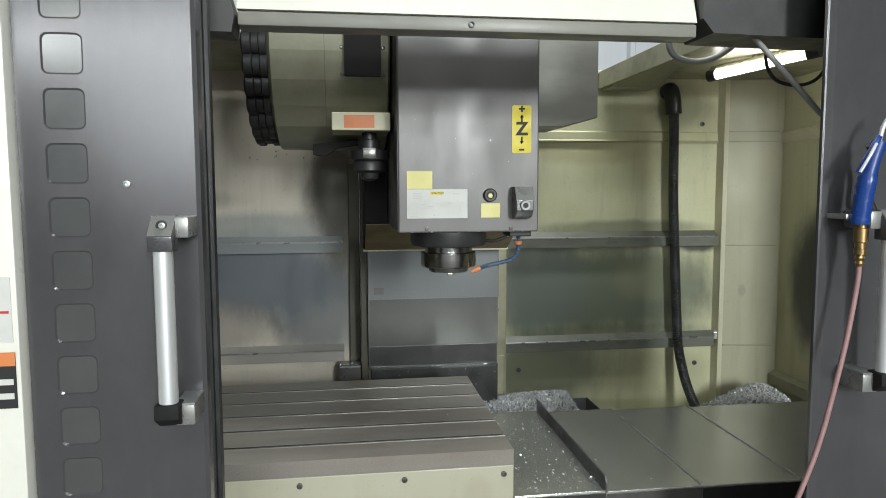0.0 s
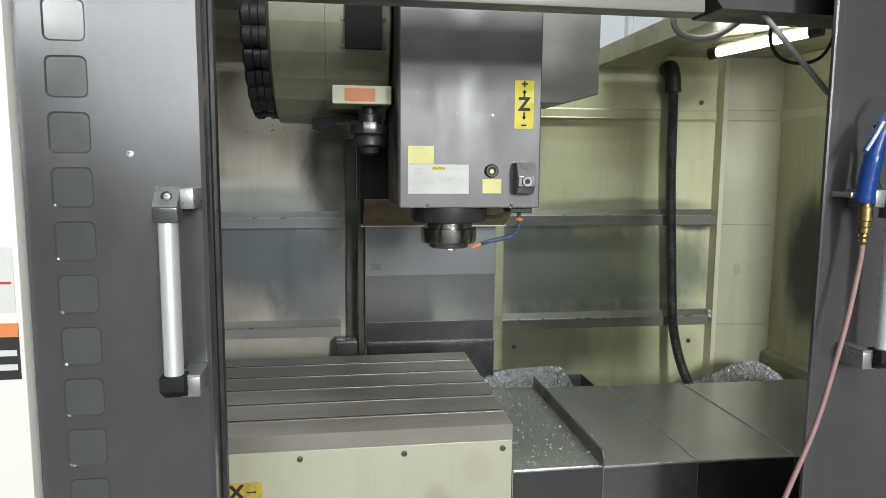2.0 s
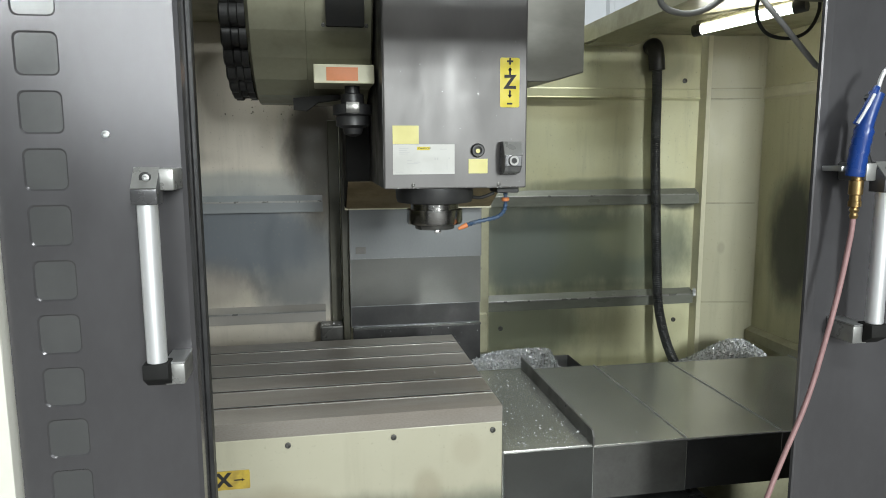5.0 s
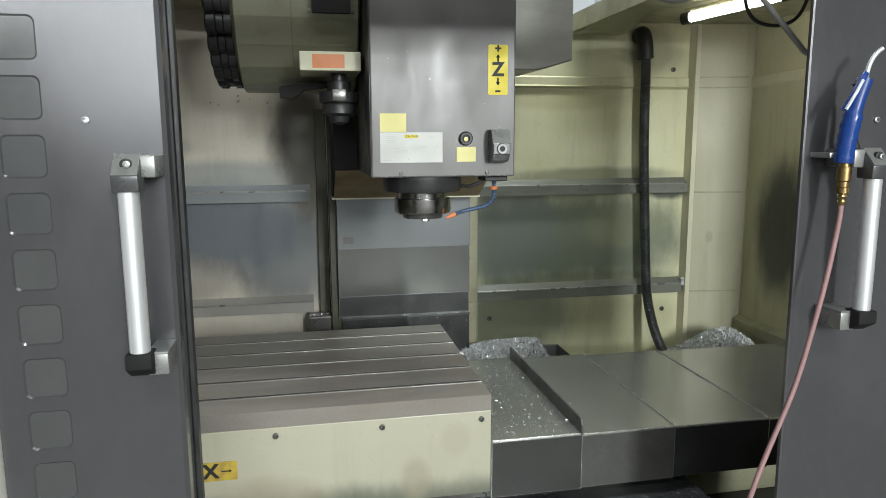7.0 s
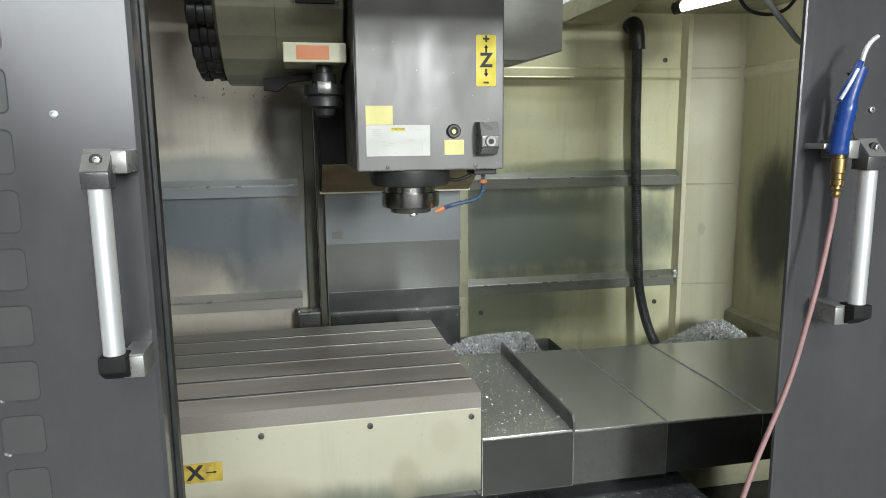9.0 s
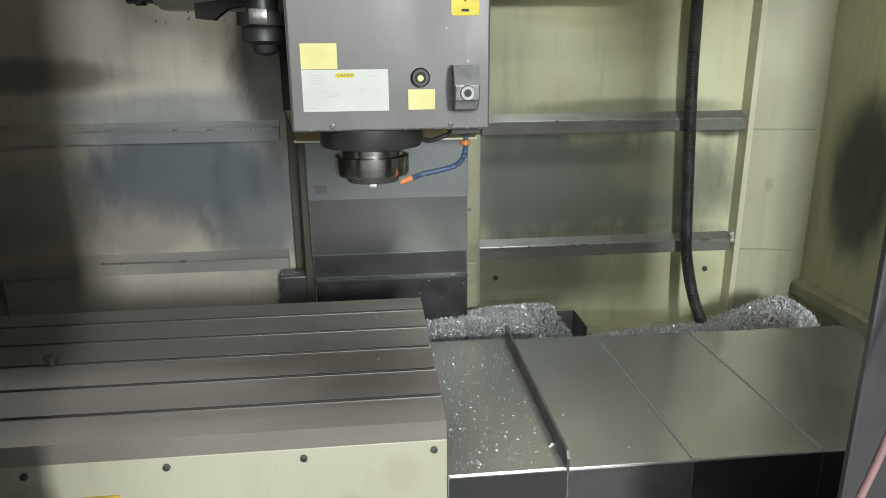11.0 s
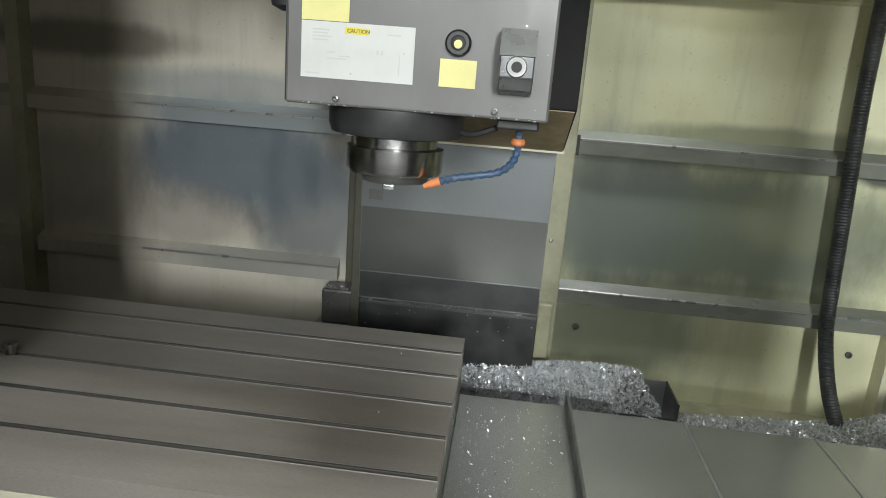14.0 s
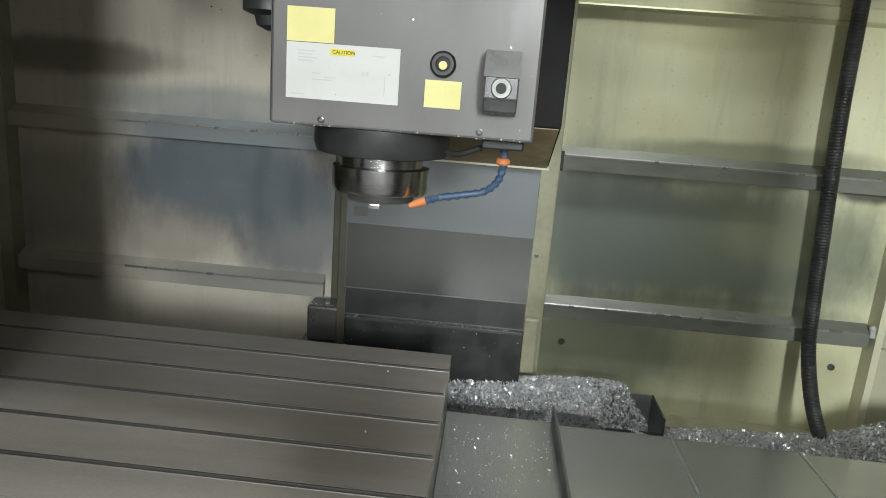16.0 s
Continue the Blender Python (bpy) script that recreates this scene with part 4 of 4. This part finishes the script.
single("cable", tube(spline([(0.50, 2.0, 2.15), (0.465, 2.0, 2.075), (0.480, 2.0, 2.025), (0.548, 2.0, 2.008), (0.62, 2.0, 2.028), (0.69, 2.0, 2.08), (0.73, 2.0, 2.1275)]), 0.009), M_CABLE_GREY, "grey cable looping down from the roof edge", "cable")
single("cable", tube(spline([(0.75, 1.9, 2.1275), (0.703, 1.9, 2.015), (0.730, 1.9, 1.948), (0.80, 1.9, 1.930), (0.862, 1.9, 1.950), (0.895, 1.9, 2.005), (0.89, 1.9, 2.07), (0.88, 1.9, 2.1275)]), 0.005), M_BLACK, "thin black cable looping below the lamp", "cable")
single("strut", tube([Vector((0.345, 1.46, 2.005)), Vector((0.545, 1.45, 1.800)), Vector((0.60, 1.4015, 1.745))], 0.006, 12), M_CABLE_GREY, "slim grey strut beside the door", "strut")
dl = [(0.975, 3.03, 2.06), (0.975, 3.010, 2.03), (0.982, 3.006, 1.93), (0.988, 3.006, 1.60), (1.006, 3.006, 1.27), (1.018, 3.003, 1.05), (1.026, 2.99, 0.90), (1.040, 2.92, 0.74), (1.065, 2.80, 0.60)]
duct = thing("drain_hose", 1.0, 2.97, 0.6, "thick black corrugated hose hanging down the wall", "hose")
part("hose", tube(evenly(spline(dl, 12), 0.0045), 0.0205, 16, ridge=0.0018), M_HOSE, duct)
part("elbow", tube(spline([(0.975, 3.068, 2.075), (0.975, 3.03, 2.075), (0.975, 3.008, 2.03), (0.980, 3.006, 1.97)], 6), 0.035, 18), M_BLACK, duct, "black rubber elbow")

# air gun on the right door
gun = thing("air_gun", 0.46, 1.26, 1.48, "blue air blow gun hooked on the door handle", "air gun")
part("grip", tube(spline([(0.452, 1.252, 1.553), (0.456, 1.250, 1.60), (0.462, 1.247, 1.645), (0.470, 1.247, 1.675), (0.480, 1.247, 1.705)], 5), lambda i: (0.0175 if i % 2 else 0.0160) if i < 10 else 0.0135, 16), M_BLUE, gun)
part("lever", tube(spline([(0.438, 1.243, 1.648), (0.449, 1.238, 1.672), (0.466, 1.240, 1.700), (0.476, 1.243, 1.715)], 5), 0.006, 10), M_BLUE, gun)
part("lever_edge", tube(spline([(0.436, 1.2365, 1.650), (0.447, 1.2315, 1.674), (0.464, 1.2335, 1.702)], 5), 0.003, 8), M_ALU, gun)
part("guard", tube(spline([(0.462, 1.25, 1.70), (0.482, 1.256, 1.675), (0.486, 1.262, 1.64), (0.484, 1.266, 1.60), (0.494, 1.266, 1.575)], 5), 0.006, 10), M_BLACK, gun)
part("nozzle", tube(spline([(0.480, 1.247, 1.705), (0.488, 1.247, 1.735), (0.500, 1.247, 1.752), (0.511, 1.247, 1.760)], 5), 0.0042, 12), M_ALU, gun, "bent bright nozzle tube")
fit = part("fitting", lathe([(0.009, 1.553), (0.009, 1.546), (0.0125, 1.545), (0.0125, 1.520), (0.010, 1.518), (0.010, 1.508), (0.0115, 1.507), (0.0115, 1.497), (0.007, 1.495), (0.009, 1.490), (0.006, 1.485), (0.008, 1.480), (0.006, 1.474)], (0.455, 1.25, 0), "z", 20), M_BRASS, gun, "brass hose coupling")
part("hook", box(0.432, 0.494, 1.262, 1.3138, 1.562, 1.572, 0.001), M_STEEL, gun)
air_hose = single("air_hose", tube(spline([(0.4545, 1.25, 1.480), (0.452, 1.25, 1.44), (0.435, 1.248, 1.34), (0.411, 1.245, 1.24), (0.375, 1.24, 1.12), (0.30, 1.23, 0.945), (0.22, 1.20, 0.75), (0.10, 1.15, 0.40), (0.05, 1.05, -0.008)], 10), 0.0050, 12), M_PINK, "faded red air hose hanging from the blow gun", "hose")

gun.location += Vector((0.037, 0, 0.020))
air_hose.location += Vector((0.037, 0, 0.020))


# ---- chips ----
def heap(name, label, shape, x0, x1, y0, y1, base, count, seed, size=0.006):
    """A mound with a rough surface and many curled bright flakes strewn over it."""
    r = np.random.RandomState(seed)
    nx, ny = max(8, int((x1 - x0) / 0.012)), max(6, int((y1 - y0) / 0.012))
    height = lambda x, y: base + shape((x - x0) / (x1 - x0), (y - y0) / (y1 - y0))
    bm = bmesh.new()
    grid = [[None] * (ny + 1) for _ in range(nx + 1)]
    for i in range(nx + 1):
        for j in range(ny + 1):
            x, y = x0 + (x1 - x0) * i / nx, y0 + (y1 - y0) * j / ny
            z = height(x, y)
            z += 0.010 * (noise.noise((x * 55, y * 55, seed)) if z > base + 0.004 else 0)
            grid[i][j] = bm.verts.new((x, y, z))
    for i in range(nx):
        for j in range(ny):
            bm.faces.new((grid[i][j], grid[i + 1][j], grid[i + 1][j + 1], grid[i][j + 1]))
    ob = single(name, bm, M_CHIPBED, label, "metal chips", "stuff")
    verts, faces = [], []
    made = 0
    while made < count:
        u, v = r.rand(2)
        h = shape(u, v)
        if h < 0.004 + 0.02 * r.rand() ** 3:
            if r.rand() > 0.02:
                continue
        x, y = x0 + u * (x1 - x0), y0 + v * (y1 - y0)
        z = base + h + 0.002 + 0.007 * r.rand()
        q = Euler(r.rand(3) * 6.28).to_matrix()
        s = size * (0.45 + 0.9 * r.rand() ** 2)
        n = len(verts)
        for p in ((-s, 0, 0), (0, -0.42 * s, 0.22 * s), (s, 0.1 * s, 0), (0, 0.42 * s, 0.22 * s)):
            verts.append(Vector((x, y, z)) + q @ Vector(p) - HOME[ob])
        faces += [(n, n + 1, n + 3), (n + 1, n + 2, n + 3)]
        made += 1
    me = bpy.data.meshes.new("flakes")
    me.from_pydata(verts, [], faces)
    me.materials.append(M_CHIP)
    fl = new("flakes", me)
    fl.parent = ob
    tagged(fl, "loose bright aluminium flakes", kind="stuff")
    return ob


def bump2(u, v, cu, cv, su, sv):
    return math.exp(-((u - cu) / su) ** 2 - ((v - cv) / sv) ** 2)


edge = lambda u, v: max(0.0, min(1.0, 14 * u, 14 * (1 - u), 12 * v, 12 * (1 - v)))
tray = thing("chip_trough", 0.27, 2.75, 0.586, "dark steel chip trough heaped with bright shavings", "chip trough")
part("floor_plate", box(-0.30, 0.582, 2.62, 2.962, 0.5865, 0.592), M_STEEL_DARK, tray, smooth=False)
part("end_wall", box(0.577, 0.582, 2.80, 2.962, 0.5925, 0.712), M_STEEL_DARK, tray, smooth=False)
part("back_wall", box(-0.02, 0.5765, 2.958, 2.962, 0.5925, 0.712), M_STEEL, tray, smooth=False)
part("front_wall", box(-0.30, 0.5765, 2.796, 2.800, 0.5925, 0.668), M_STEEL_DARK, tray, smooth=False)
heap("chip_heap", "heap of bright curled aluminium shavings in the trough",
     lambda u, v: max(0.0, min(1.0, 14 * u, (1.02 - 0.18 * (1 - v) - u) * 8, 25 * (1 - v), 25 * v)) * (0.098 + 0.062 * bump2(u, v, 0.55, 0.62, 0.24, 0.40) + 0.035 * bump2(u, v, 0.18, 0.7, 0.2, 0.4) + 0.050 * bump2(u, v, 0.85, 0.75, 0.2, 0.35)),
     -0.14, 0.576, 2.785, 2.957, 0.5925, 9000, 3, 0.0072)
heap("chip_heap", "bright pile of aluminium shavings in the corner of the pan",
     lambda u, v: edge(u, v) * (0.012 + 0.165 * bump2(u, v, 0.82, 0.62, 0.20, 0.40) + 0.07 * bump2(u, v, 0.50, 0.6, 0.28, 0.4) + 0.03 * bump2(u, v, 0.15, 0.5, 0.2, 0.5)),
     0.585, 1.48, 2.50, 2.975, 0.6045 - 0.019, 12000, 5, 0.0076)
heap("chip_heap", "bright shavings spilling past the end of the trough into the pan",
     lambda u, v: edge(u, v) * (0.085 * math.exp(-((v - 0.95 + 0.75 * u) / 0.22) ** 2) * (1.0 - 0.6 * u) + 0.012),
     0.46, 0.76, 2.60, 2.794, 0.5865, 2600, 11, 0.0070)
ledge = single("pan_shelf", box(-1.30, -0.39, 2.70, 3.06, 0.586, 0.700, 0.003), M_STEEL_DARK, "dark ledge of the pan behind the table", "ledge", "structure", smooth=False)
heap("chip_heap", "thin drift of bright shavings on the ledge behind the table",
     lambda u, v: edge(u, v) * (0.006 + 0.045 * bump2(u, v, 0.60, 0.62, 0.35, 0.4)), -0.92, -0.40, 2.71, 2.98, 0.7005, 2600, 7, 0.0072)


def strewn(name, label, place, count, seed, size):
    r = np.random.RandomState(seed)
    verts, faces = [], []
    for _ in range(count):
        x, y, z = place(r)
        q = Euler((r.rand() * 0.8, r.rand() * 0.8, r.rand() * 6.28)).to_matrix()
        s = size * (0.35 + 1.1 * r.rand() ** 3)
        n = len(verts)
        for p in ((-s, 0, 0), (0, -0.45 * s, 0.3 * s), (s, 0.1 * s, 0), (0, 0.45 * s, 0.3 * s)):
            verts.append(Vector((x, y, z + 0.0012)) + q @ Vector(p))
        faces += [(n, n + 1, n + 3), (n + 1, n + 2, n + 3)]
    me = bpy.data.meshes.new(name)
    me.from_pydata(verts, [], faces)
    me.materials.append(M_CHIP)
    return tagged(new(name, me), label, "metal chips", kind="stuff")


strewn("loose_chips", "bright chips strewn over the first way cover leaf", lambda r: (-0.015 + 0.23 * r.rand() ** 1.3, TY + 0.02 + 0.62 * r.rand() ** 1.6, 0.8265), 520, 1, 0.0034)
strewn("loose_chips", "a few bright chips on the way cover", lambda r: (lambda x, y: (x, y, 0.8203 if x < 0.495 else 0.8163 if x < 0.798 else 0.8123))(0.23 + 0.9 * r.rand() ** 2, TY + 0.05 + 0.6 * r.rand()), 24, 2, 0.0030)
strewn("loose_chips", "a few bright chips on the machine table", lambda r: (-1.2 + 1.15 * r.rand(), TY + 0.02 + 0.07 * r.rand() + 0.128 * r.randint(0, 5), 0.9572), 30, 3, 0.0025)

plug = single("slot_bolt", lathe([(0.011, 0.945), (0.011, 0.971), (0.016, 0.972), (0.016, 0.981), (0.008, 0.984)], (-0.95, TY + 0.365, 0), "z", 16), M_STEEL_DARK, "small dark bolt standing in a table slot", "bolt")
